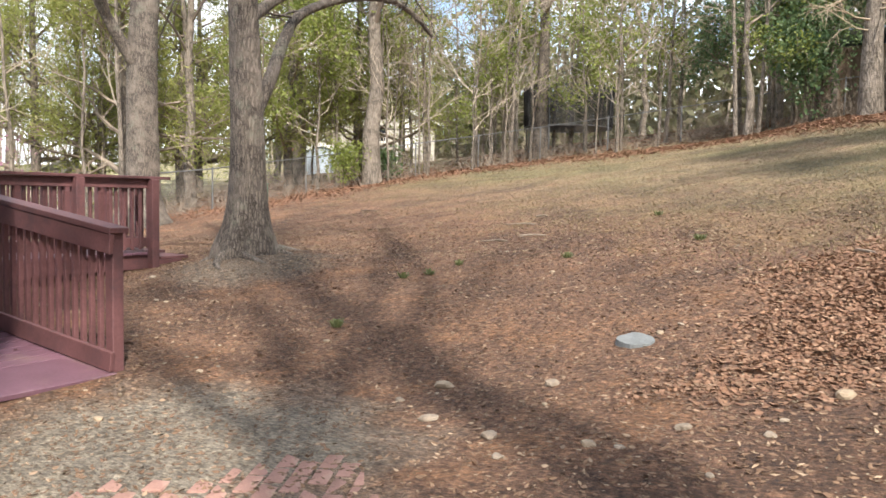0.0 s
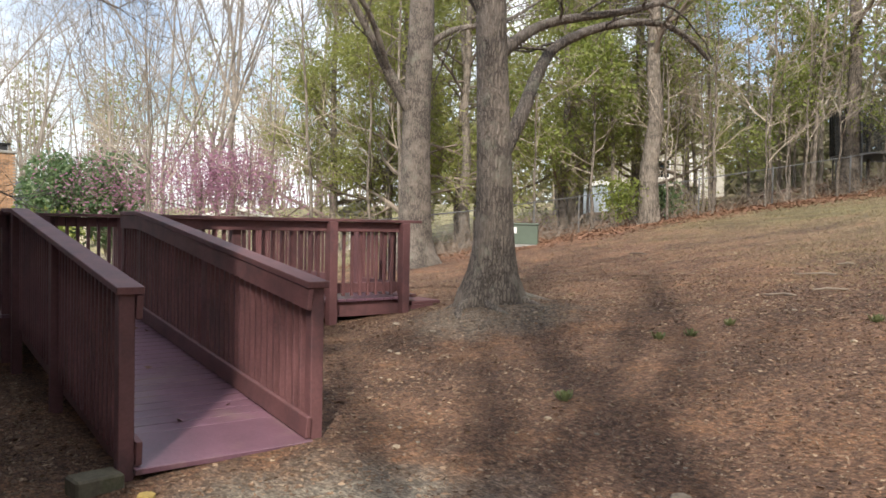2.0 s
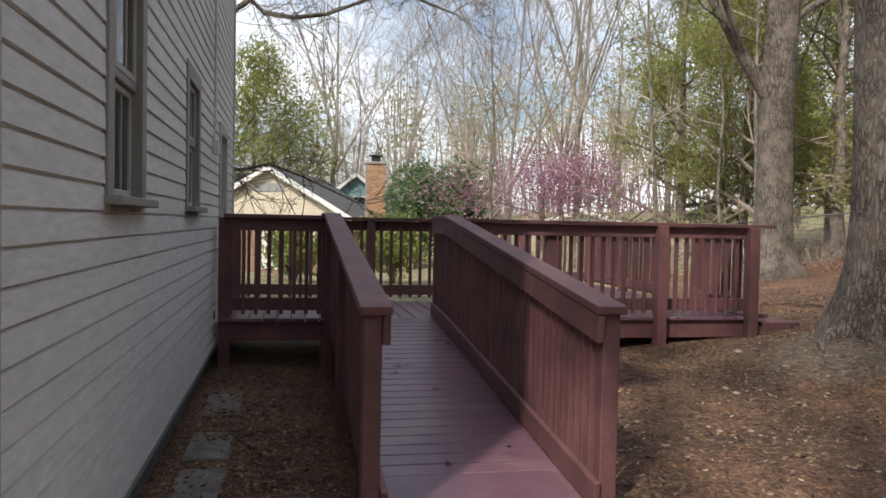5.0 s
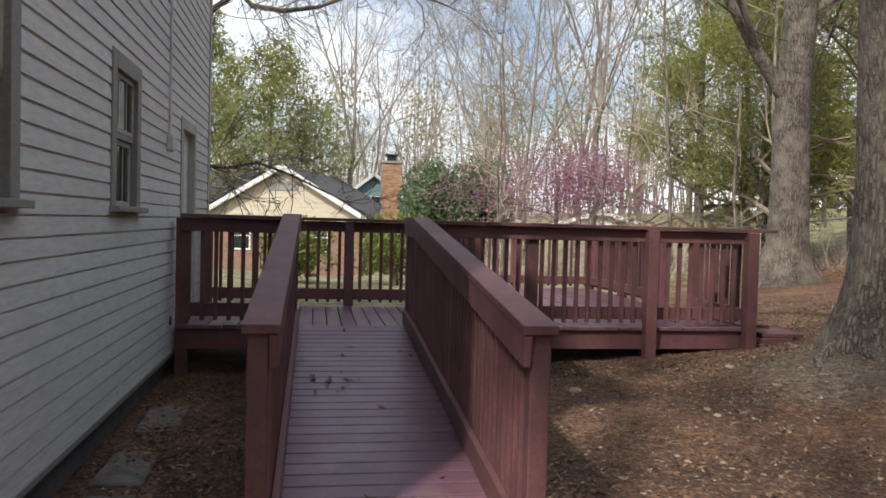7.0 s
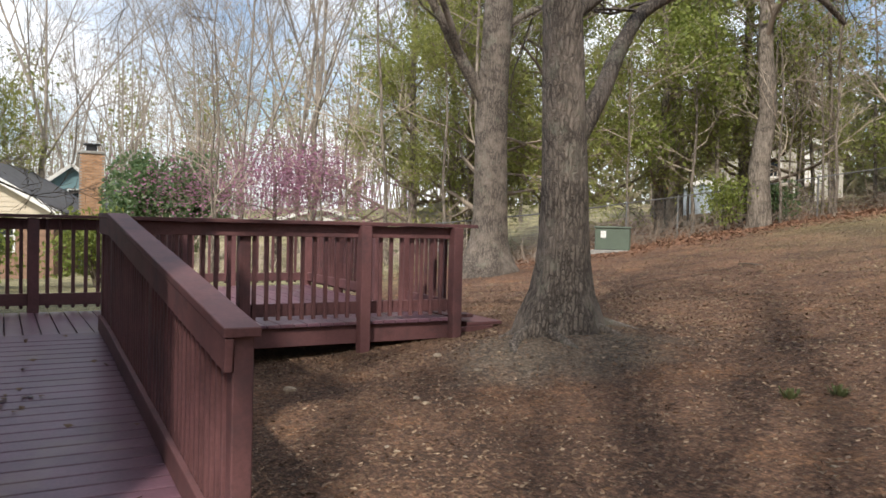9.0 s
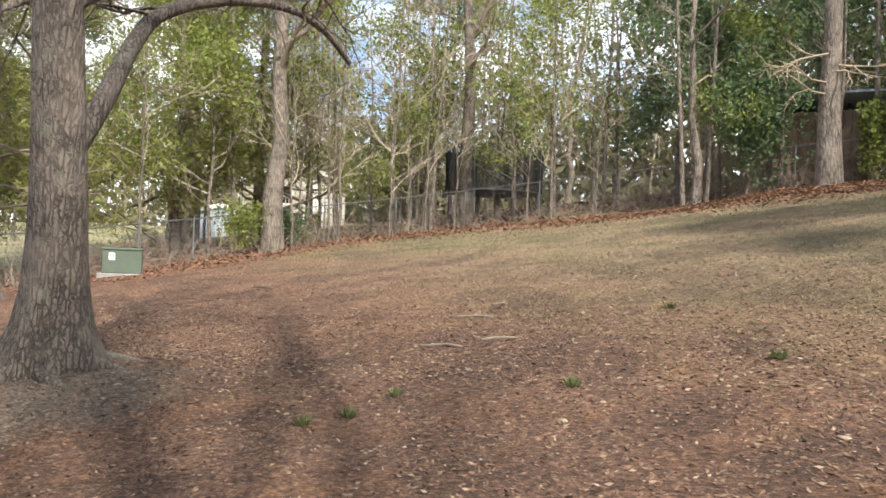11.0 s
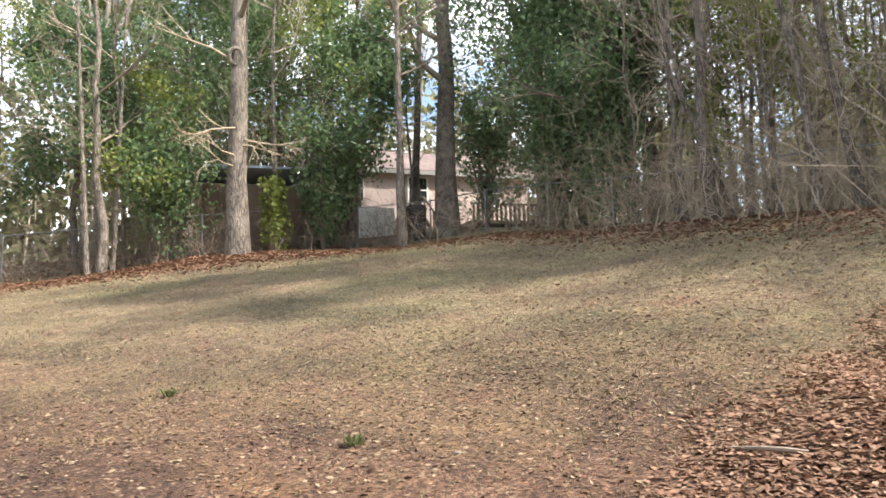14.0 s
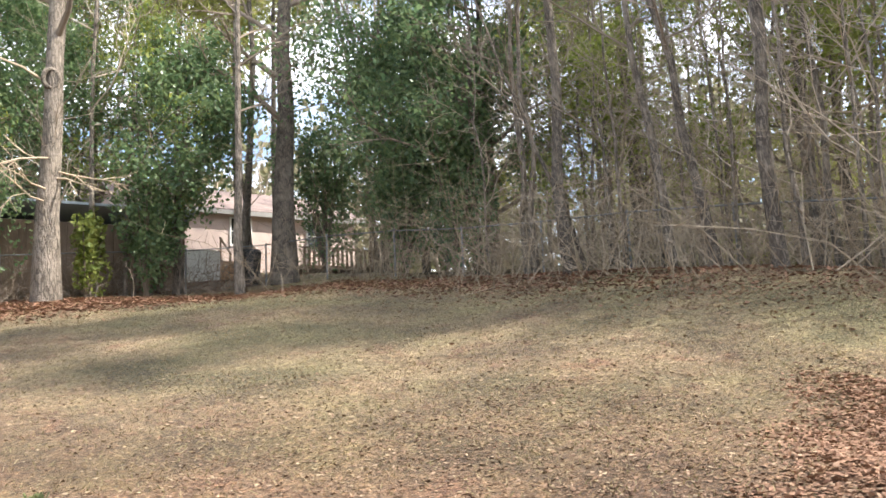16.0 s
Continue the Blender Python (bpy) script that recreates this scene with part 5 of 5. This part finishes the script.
for yy in (-0.64, 0.6):
    part("stringer", beam_bm((-0.1, yy + 0.02, -0.15), (1.5, yy + 0.02, 0.9), 0.05, 0.25, 0.005), SHED_WOOD, stair)
    part("hand_rail", beam_bm((-0.1, yy + 0.02, 0.9), (1.5, yy + 0.02, 1.9), 0.07, 0.07, 0.008), SHED_WOOD, stair)
    for xx in (0.0, 1.4):
        part("post", box_bm(xx - 0.04, yy - 0.02, xx * 0.6 - 0.3, xx + 0.04, yy + 0.06, 0.95 + xx * 0.65, 0.006), SHED_WOOD, stair)
porch = thing("back_porch", (32.0, -14.6, 5.6), "low wooden porch with a slatted rail", "porch")
part("floor", box_bm(-1.0, -2.2, 0.45, 1.0, 2.2, 0.6, 0.01), SHED_WOOD, porch)
for k in range(4):
    part("post", box_bm(-0.98, -2.15 + 1.38 * k, -0.6, -0.84, -2.0 + 1.38 * k, 0.46, 0.01), SHED_WOOD, porch)
for k in range(22):
    part("slat", box_bm(-0.96, -2.15 + 0.2 * k, 0.6, -0.92, -2.05 + 0.2 * k, 1.25, 0.004), SHED_WOOD, porch)
part("rail", box_bm(-1.0, -2.2, 1.25, -0.88, 2.2, 1.31, 0.006), SHED_WOOD, porch)
bin_t = thing("trash_bin", (25.55, -8.5, ground_z(25.55, -8.5)), "black plastic wheeled rubbish bin", "bin")
bm = bmesh.new()
bmesh.ops.create_cone(bm, cap_ends=True, segments=20, radius1=0.27, radius2=0.33, depth=0.95, matrix=Matrix.Translation((0, 0, 0.5)))
part("body", bm, BLACK, bin_t)
bm = bmesh.new()
bmesh.ops.create_cone(bm, cap_ends=True, segments=20, radius1=0.35, radius2=0.30, depth=0.09, matrix=Matrix.Translation((0, 0, 1.02)))
part("lid", bm, BLACK, bin_t)

# trampoline with its safety net
tr = thing("trampoline", (27.6, 8.3, ground_z(27.6, 8.3)), "round trampoline with a dark safety net", "trampoline")
T = Tubes()
ring = [np.array((1.75 * math.cos(a), 1.75 * math.sin(a), 0.85)) for a in np.linspace(0, 2 * math.pi, 33)]
T.add(ring, [0.035] * 33, 6)
mesh_object("frame", T.v, T.f, METAL, tr)
bm = bmesh.new()
bmesh.ops.create_circle(bm, cap_ends=True, segments=32, radius=1.68, matrix=Matrix.Translation((0, 0, 0.84)))
part("mat", bm, BLACK, tr)
for k in range(8):
    a = k * math.pi / 4
    c, s = math.cos(a), math.sin(a)
    T = Tubes()
    T.add([np.array((1.75 * c, 1.75 * s, -0.1)), np.array((1.75 * c, 1.75 * s, 0.85)), np.array((1.85 * c, 1.85 * s, 2.5))], [0.03, 0.03, 0.025], 6)
    mesh_object("pole", T.v, T.f, BLACK if k % 2 else METAL, tr)
T = Tubes()
for k in range(260):
    a = k * 2 * math.pi / 260
    T.add([np.array((1.78 * math.cos(a), 1.78 * math.sin(a), 0.86)), np.array((1.83 * math.cos(a), 1.83 * math.sin(a), 2.45))], [0.008, 0.008], 3)
for zz in np.linspace(0.95, 2.45, 46):
    T.add([np.array((1.81 * math.cos(a), 1.81 * math.sin(a), zz)) for a in np.linspace(0, 2 * math.pi, 33)], [0.005] * 33, 3)
tagged(mesh_object("net", T.v, T.f, BLACK, tr), kind="stuff")

# green utility box
ub = thing("utility_box", (14.5, 12.6, ground_z(14.5, 12.6) - 0.02), "green steel utility box with a white label", "utility box", rz=-45)
part("pad", box_bm(-0.55, -0.4, -0.15, 0.55, 0.4, 0.06, 0.02), CONCRETE, ub)
part("body", box_bm(-0.45, -0.3, 0.06, 0.45, 0.3, 0.62, 0.02), GREEN_BOX, ub)
part("lid", box_bm(-0.47, -0.32, 0.625, 0.47, 0.32, 0.68, 0.015), GREEN_BOX, ub)
part("label", box_bm(-0.3, -0.306, 0.38, -0.16, -0.3005, 0.56, 0), WHITE, ub, "white warning label")

# the bare tree behind the house whose limbs hang over the deck
over = thing("overhanging_tree", (-3.6, 10.2, ground_z(-3.6, 10.2)), "bare tree whose dark limbs hang over the deck", "tree")
ob_z = ground_z(-3.6, 10.2)
T = Tubes()
T.add([np.array((0.02 * z, 0.01 * z, z)) for z in np.linspace(-0.3, 9, 12)], [0.24 - 0.015 * i for i in range(12)], 12)
mesh_object("trunk", T.v, T.f, BARK_DARK, over, "", True)
tw, rng = Tubes(), np.random.default_rng(77)
for path, r0 in ((((0, 0, 4.0), (1.2, -0.3, 4.2), (2.18, -0.56, 4.49), (2.6, -0.5, 4.84), (2.82, -0.49, 4.64), (3.3, -0.45, 4.6), (3.85, -0.44, 4.70), (4.55, -0.46, 5.0), (5.3, -0.5, 5.08), (6.0, -0.5, 4.85)), 0.065),
                 (((0, 0, 1.4), (1.2, -0.4, 1.95), (2.17, -0.56, 2.06), (2.47, -0.52, 2.04), (2.95, -0.48, 2.15), (3.5, -0.45, 1.96), (4.4, -0.46, 1.55)), 0.042),
                 (((0, 0, 4.6), (1.3, -0.6, 5.2), (2.6, -0.9, 5.5), (4.0, -1.0, 5.9), (5.4, -1.2, 6.0)), 0.06)):
    P3 = [np.array(p, float) for p in path]
    L = Tubes()
    L.add(P3, [r0 * (1 - 0.8 * i / len(P3)) for i in range(len(P3))], 8)
    mesh_object("limb", L.v, L.f, BARK_DARK, over, "", True)
    tips = []
    for k in range(24):
        i = 2 + rng.integers(len(P3) - 2)
        d = rng.normal(size=3)
        d[2] = d[2] * 0.5 - 0.12
        d[0] = abs(d[0])
        grow(tw, rng, P3[i], d / np.linalg.norm(d), 0.8 + 0.9 * rng.random(), 0.008, 2, dict(wob=0.22, up=-0.02, kids=4, ang=0.75, ratio=0.5), tips)
tagged(mesh_object("twig_mass", tw.v, tw.f, BARK_DARK, over), kind="stuff")

for dx, dy, lx, ly in ((0.35, -0.25, 0.02, -0.03), (-0.25, 0.3, -0.02, 0.05)):
    T = Tubes()
    T.add([np.array((lx * z + 0.05 * math.sin(z), ly * z, z)) for z in np.linspace(-0.2, 9, 10)], [0.075 - 0.006 * i for i in range(10)], 8)
    o = tagged(mesh_object("sapling", T.v, T.f, BARK_PALE, None, "", True), "pale leaning sapling stem at the lawn's edge", "tree", "saplings round the yard")
    o.matrix_world = pose(23.7 + dx, 0.5 + dy, ground_z(23.7, 0.5))
rib = thing("marker_ribbon", (24.2, 19.9, ground_z(24.2, 19.9) + 1.55), "pink plastic marker ribbon tied round a trunk", "ribbon")
T = Tubes()
T.add([np.array((0.285 * math.cos(a), 0.285 * math.sin(a), 0.02 * math.sin(3 * a))) for a in np.linspace(0, 6.283, 25)], [0.022] * 25, 4)
T.add([np.array((-0.2, -0.21, 0.0)), np.array((-0.1, -0.32, -0.25)), np.array((0.02, -0.31, -0.5))], [0.025, 0.02, 0.02], 4)
mesh_object("band", T.v, T.f, surface("pink_plastic", (0.7, 0.22, 0.24), 0.5), rib)


# ---- on the ground ----
rl = np.random.default_rng(50)


def stone(name, x, y, sx, sy, sz, mat, seed, label, sink=0.3, group=""):
    bm = bmesh.new()
    bmesh.ops.create_icosphere(bm, subdivisions=2, radius=0.5)
    for v in bm.verts:
        k = 1 + 0.35 * noise.noise((v.co.x * 2.3 + seed, v.co.y * 2.3, v.co.z * 2.3))
        v.co = Vector((v.co.x * sx * k, v.co.y * sy * k, max(-0.4, min(0.36, v.co.z * k)) * sz))
    me = bpy.data.meshes.new(name)
    bm.to_mesh(me)
    bm.free()
    me.materials.append(mat)
    o = new(name, me)
    o.matrix_world = pose(x, y, ground_z(x, y) + sz * (0.4 - sink), 0, 0, seed * 47)
    return tagged(o, label, "stone", group)


PALE_STONE = surface("pale_stone", (0.31, 0.24, 0.165), 0.9, spread=0.3, scale=9, fine=80, depth=0.004, rand=0.2)
for k, (x, y, s) in enumerate(((1.85, -2.06, 0.10), (2.20, -2.17, 0.19), (1.56, -2.47, 0.15), (2.28, -2.91, 0.16), (1.33, -3.54, 0.11), (1.34, -3.69, 0.07), (1.66, -3.90, 0.12), (3.33, -3.25, 0.09), (3.52, -3.34, 0.08), (1.83, -4.32, 0.06),
                               (2.19, -4.54, 0.16), (1.65, -4.29, 0.10), (4.05, 3.33, 0.14), (2.54, 3.19, 0.17), (1.10, -1.73, 0.07), (1.37, -2.98, 0.14))):
    stone("stone", x, y, s * 0.8, s * 0.6, s * 0.4, PALE_STONE if k % 3 == 1 else STONE, k + 1, "pale angular stone lying on the soil", group="stones in the yard")
for k in range(70):
    x, y = 0.5 + rl.random() * 6, -5 + rl.random() * 8
    s = 0.025 + 0.04 * rl.random() ** 2
    if x > 1.5 or y < -0.3:
        stone("pebble", x, y, s * 1.3, s, s * 0.6, STONE if k % 2 else PALE_STONE, 30 + k, "small pebble lying on the soil", group="pebbles in the yard")
stone("stone", 0.09, -0.34, 0.12, 0.10, 0.07, surface("yellow_stone", (0.45, 0.32, 0.10), 0.9), 5, "yellowish stone at the foot of the ramp")
blk = thing("concrete_block", (-0.10, -0.04, ground_z(-0.1, 0.0)), "mossy concrete block at the foot of the ramp post", "block", rz=8)
part("block", box_bm(-0.13, -0.09, -0.1, 0.13, 0.09, 0.09, 0.012), surface("mossy_concrete", (0.13, 0.115, 0.08), 0.95, spread=0.3, scale=9, fine=60, depth=0.004, stain=(0.08, 0.085, 0.04)), blk)

# flat cover in the soil
cover = thing("valve_cover", (3.13, -3.15, ground_z(3.13, -3.15) - 0.012), "rough grey concrete valve cover set in the soil", "cover")
bm = bmesh.new()
bmesh.ops.create_cone(bm, cap_ends=True, segments=24, radius1=0.14, radius2=0.13, depth=0.045, matrix=Matrix.Translation((0, 0, 0.012)) @ Matrix.Rotation(radians(-9), 4, "Y"))
for v in bm.verts:
    v.co *= 1 + 0.16 * noise.noise((v.co.x * 9, v.co.y * 9, 2))
part("lid", bm, surface("cover_concrete", (0.155, 0.165, 0.165), 0.9, spread=0.2, scale=14, fine=90, depth=0.004), cover)

# stepping slabs along the house
for k, (y, w) in enumerate(((0.9, 0.9), (1.95, 0.95), (2.95, 0.8))):
    sl = thing("stepping_slab", (-0.83, y, ground_z(-0.83, y)), "worn concrete slab beside the house wall", "slab", "slabs by the house", rz=2 * k - 2)
    part("slab", box_bm(-0.15, -w / 2, -0.08, 0.15, w / 2, 0.004, 0.012), surface("dirty_concrete", (0.17, 0.155, 0.14), 0.95, spread=0.5, scale=5, fine=60, depth=0.004, stain=(0.09, 0.075, 0.06)), sl)

# sticks
for x, y, ln, rz in ((7.26, 0.29, 0.42, 95), (7.55, -0.25, 0.75, -14), (8.6, 0.6, 0.55, 100), (9.3, 0.5, 0.7, 0), (11.4, 5.65, 0.5, -50), (5.3, -4.3, 0.5, 30)):
    T = Tubes()
    pts = [np.array((ln * (f - 0.5), 0.03 * math.sin(f * 7 + x), 0.02 + 0.012 * math.sin(f * 5))) for f in np.linspace(0, 1, 6)]
    T.add(pts, [0.011, 0.013, 0.012, 0.010, 0.008, 0.005], 6)
    st = tagged(mesh_object("stick", T.v, T.f, TWIG), "fallen bare stick lying on the lawn", "stick", "fallen sticks")
    st.matrix_world = pose(x, y, ground_z(x, y), 0, 0, rz)


# strewn leaves, grass and weeds
def drift(x, y):
    """The bank of oak leaves: a straight upper edge and a slanting one towards the lawn."""
    s = min(-3.45 - y, ((x - 5.5) * -2.8 + (y + 3.6) * -1.6) / 3.22, x - 2.0)
    s += 0.45 * noise.noise((x * 1.1, y * 1.1, 9.0)) + 0.2 * noise.noise((x * 3.3, y * 3.3, 9.0))
    return max(0.0, min(1.0, s / 0.9)) ** 1.4


def zone(x, y):
    """How thickly dry leaves lie."""
    d = 0.10
    d += 0.9 * drift(x, y)
    d += 0.30 * math.exp(-((x - 7.5) ** 2 / 8 + (y + 5) ** 2 / 6))
    d += 0.40 * math.exp(-((x - 3.2) ** 2 / 3 + (y - 4.1) ** 2 / 0.7))
    d += 0.8 * math.exp(-((x + 0.5) ** 2 / 0.5 + (y - 2.2) ** 2 / 5))
    d += 0.45 * math.exp(-((x - 6.6) ** 2 / 2 + (y - 6.5) ** 2 / 6))
    d += 0.25 * max(0, noise.noise((x * 0.7, y * 0.7, 5.0)))
    return d


def strewn(name, n, box, mat, size, label, weight, raise_z=0.008, flat=0.75, long=1.5):
    L = Leaves()
    k = 0
    while k < n:
        x, y = box[0] + rl.random() * (box[2] - box[0]), box[1] + rl.random() * (box[3] - box[1])
        if -8.2 < x < -1.05 and -1.6 < y < 7.1 or (-1 < x < 4.9 and y > 4.8) or 0.02 < x < 1.3 and -0.1 < y < 4.6:
            k += 0.2
            continue
        w = weight(x, y)
        if rl.random() > w:
            k += 0.1
            continue
        k += 1
        L.add(np.array((x, y, ground_z(x, y) + raise_z + 0.02 * rl.random() * (w > 0.6))), size * (0.5 + rl.random()), rl, flat, long)
    return tagged(mesh_object(name, L.v, L.f, mat), label, "leaf litter", kind="stuff")


strewn("dry_leaves", 42000, (-1.05, -8.0, 12.0, 9.0), SOIL_LITTER, 0.023, "dry brown fallen leaves strewn over the soil", zone, 0.006, 0.85)
strewn("dry_leaves", 60000, (1.8, -7.6, 7.5, -3.0), LITTER, 0.027, "drift of dry brown oak leaves", drift, 0.008, 0.82, 1.45)
L = Leaves()
for x, y in along(rl, [(9.0, 14.0), (14.0, 12.6), (18.4, 12.6), (21.8, 10.8), (23.6, 7.6), (22.8, 3.0), (23.2, 0.0), (22.4, -2.0), (22.0, -5.0), (20.6, -8.4), (15.6, -10.7), (10.8, -10.7), (7.0, -11.2)], 52000, 1.05):
    L.add(np.array((x, y, ground_z(x, y) + 0.008 + 0.008 * rl.random())), (0.034 + 0.03 * min(1, max(0, (x - 9) / 12))) * (0.5 + rl.random()), rl, 0.88, 1.5)
for x, y in along(rl, [(19.0, 16.5), (24.5, 13.5), (28.0, 9.0), (29.5, 3.0), (29.0, -2.0), (29.0, -9.0)], 12000, 2.2):
    L.add(np.array((x, y, ground_z(x, y) + 0.01)), 0.10 * (0.5 + rl.random()), rl, 0.9, 1.5)
tagged(mesh_object("dry_leaves", L.v, L.f, leaf_surface("red_brown_leaves", [(0.14, 0.066, 0.042), (0.22, 0.112, 0.068), (0.29, 0.16, 0.098), (0.17, 0.085, 0.052)], 0.8, 0.1)), "red-brown fallen leaves along the fence", "leaf litter", kind="stuff")
strewn("dry_leaves", 26000, (6.0, -10.0, 22.0, 10.0), leaf_surface("pale_dry_leaves", [(0.20, 0.14, 0.08), (0.28, 0.21, 0.125), (0.35, 0.27, 0.175), (0.17, 0.11, 0.065)], 0.8, 0.15), 0.026, "small dry leaves on the lawn", lambda x, y: 0.5 if x + y < 28 else 0.0, 0.005, 0.92)
strewn("soil_crumbs", 60000, (-1.0, -6.0, 9.0, 7.0), SOIL_LITTER, 0.014, "small chips of bark and straw on the soil", lambda x, y: 0.6, 0.004, 0.8, 2.6)


def lawn_at(x, y):
    return max(0.0, min(1.0, (x - 0.7 * y - 7.5 + 4.0 * noise.noise((x * 0.4, y * 0.4, 2.0))) / 5))


G = Leaves()
k = 0
while k < 105000:
    x, y = 3.5 + 21 * rl.random() ** 1.5, -10.5 + 22 * rl.random()
    k += 0.3
    if rl.random() > lawn_at(x, y) or x + y > 31:
        continue
    k += 0.7
    a, h = rl.random() * 6.283, 0.02 + 0.045 * rl.random()
    b = np.array((x, y, ground_z(x, y) - 0.004))
    side = np.array((math.cos(a), math.sin(a), 0)) * 0.005
    tip = b + np.array((rl.normal() * 0.045, rl.normal() * 0.045, h * 0.8))
    n = len(G.v)
    G.v += [b - side, b + side, tip]
    G.f.append((n, n + 1, n + 2))
tagged(mesh_object("dry_grass", G.v, G.f, GRASS_DRY), "short dry straw-coloured grass", "grass", kind="stuff")
for x, y, s in ((2.93, -0.61, 0.13), (4.95, 0.15, 0.15), (5.64, -0.14, 0.10), (5.18, -0.04, 0.13), (6.1, -1.3, 0.12), (6.8, -2.6, 0.14), (8.8, -1.5, 0.14)):
    W = Leaves()
    s *= 0.75
    for k in range(45):
        a, d = rl.random() * 6.283, s * rl.random()
        b = np.array((math.cos(a) * d * 0.5, math.sin(a) * d * 0.5, 0.0))
        e = np.array((math.cos(a) * d * 0.9, math.sin(a) * d * 0.9, 0.02 + 0.05 * rl.random()))
        sd = np.array((-math.sin(a), math.cos(a), 0)) * 0.008
        n = len(W.v)
        W.v += [b - sd, b + sd, e + sd * 1.4, e - sd]
        W.f.append((n, n + 1, n + 2, n + 3))
    w = tagged(mesh_object("weed", W.v, W.f, GRASS_GREEN), "small green weed growing in the soil", "weed", "weeds in the yard")
    w.matrix_world = pose(x, y, ground_z(x, y) + 0.003)

rk = np.random.default_rng(91)
for k in range(26):
    W = Leaves()
    W.add(np.zeros(3), 0.03 + 0.02 * rk.random(), rk, 0.8, 1.5)
    a, y = (0.42 + 0.10 * rk.normal(), 2.55 + 0.14 * rk.normal()) if k < 14 else (0.15 + 1.0 * rk.random(), 0.2 + 4.2 * rk.random())
    o = tagged(mesh_object("fallen_leaf", W.v, W.f, SOIL_LITTER), "small dark dry leaf on the ramp boards", "leaf", "leaves on the ramp")
    o.matrix_world = pose(a, y, ramp_z(y) + 0.012)

# ---- old pavers at the foot of the ramp ----
patio = tagged(new("pavement"), "half-buried red pavers with pale sand in the joints", "pavement", kind="structure")
pb = box_bm(-0.097, -0.047, -0.03, 0.097, 0.047, 0.0, 0.006)
pme = bpy.data.meshes.new("paver")
pb.to_mesh(pme)
pb.free()
pme.materials.append(BRICK_RED)
ca, sn = math.cos(radians(28)), math.sin(radians(28))
for i in range(-5, 12):
    for j in range(-8, 18):
        u, v = 0.203 * i + (0.1 if j % 2 else 0), 0.103 * j
        x, y = 0.35 + u * ca - v * sn, -2.2 + u * sn + v * ca
        m = noise.noise((x * 1.3, y * 1.3, 4.0)) + 0.9 - 0.55 * math.hypot((x - 0.12) / 0.75, (y + 2.4) / 0.62)
        if m > 0.45 and y < -1.3:
            o = new("paver", pme)
            o.parent = patio
            o.matrix_world = pose(x, y, ground_z(x, y) + min(0.004, 0.012 * (m - 0.45)) - 0.0005, 0.2 * math.sin(i * 5 + j), 0.2 * math.cos(j * 3 + i), 28)
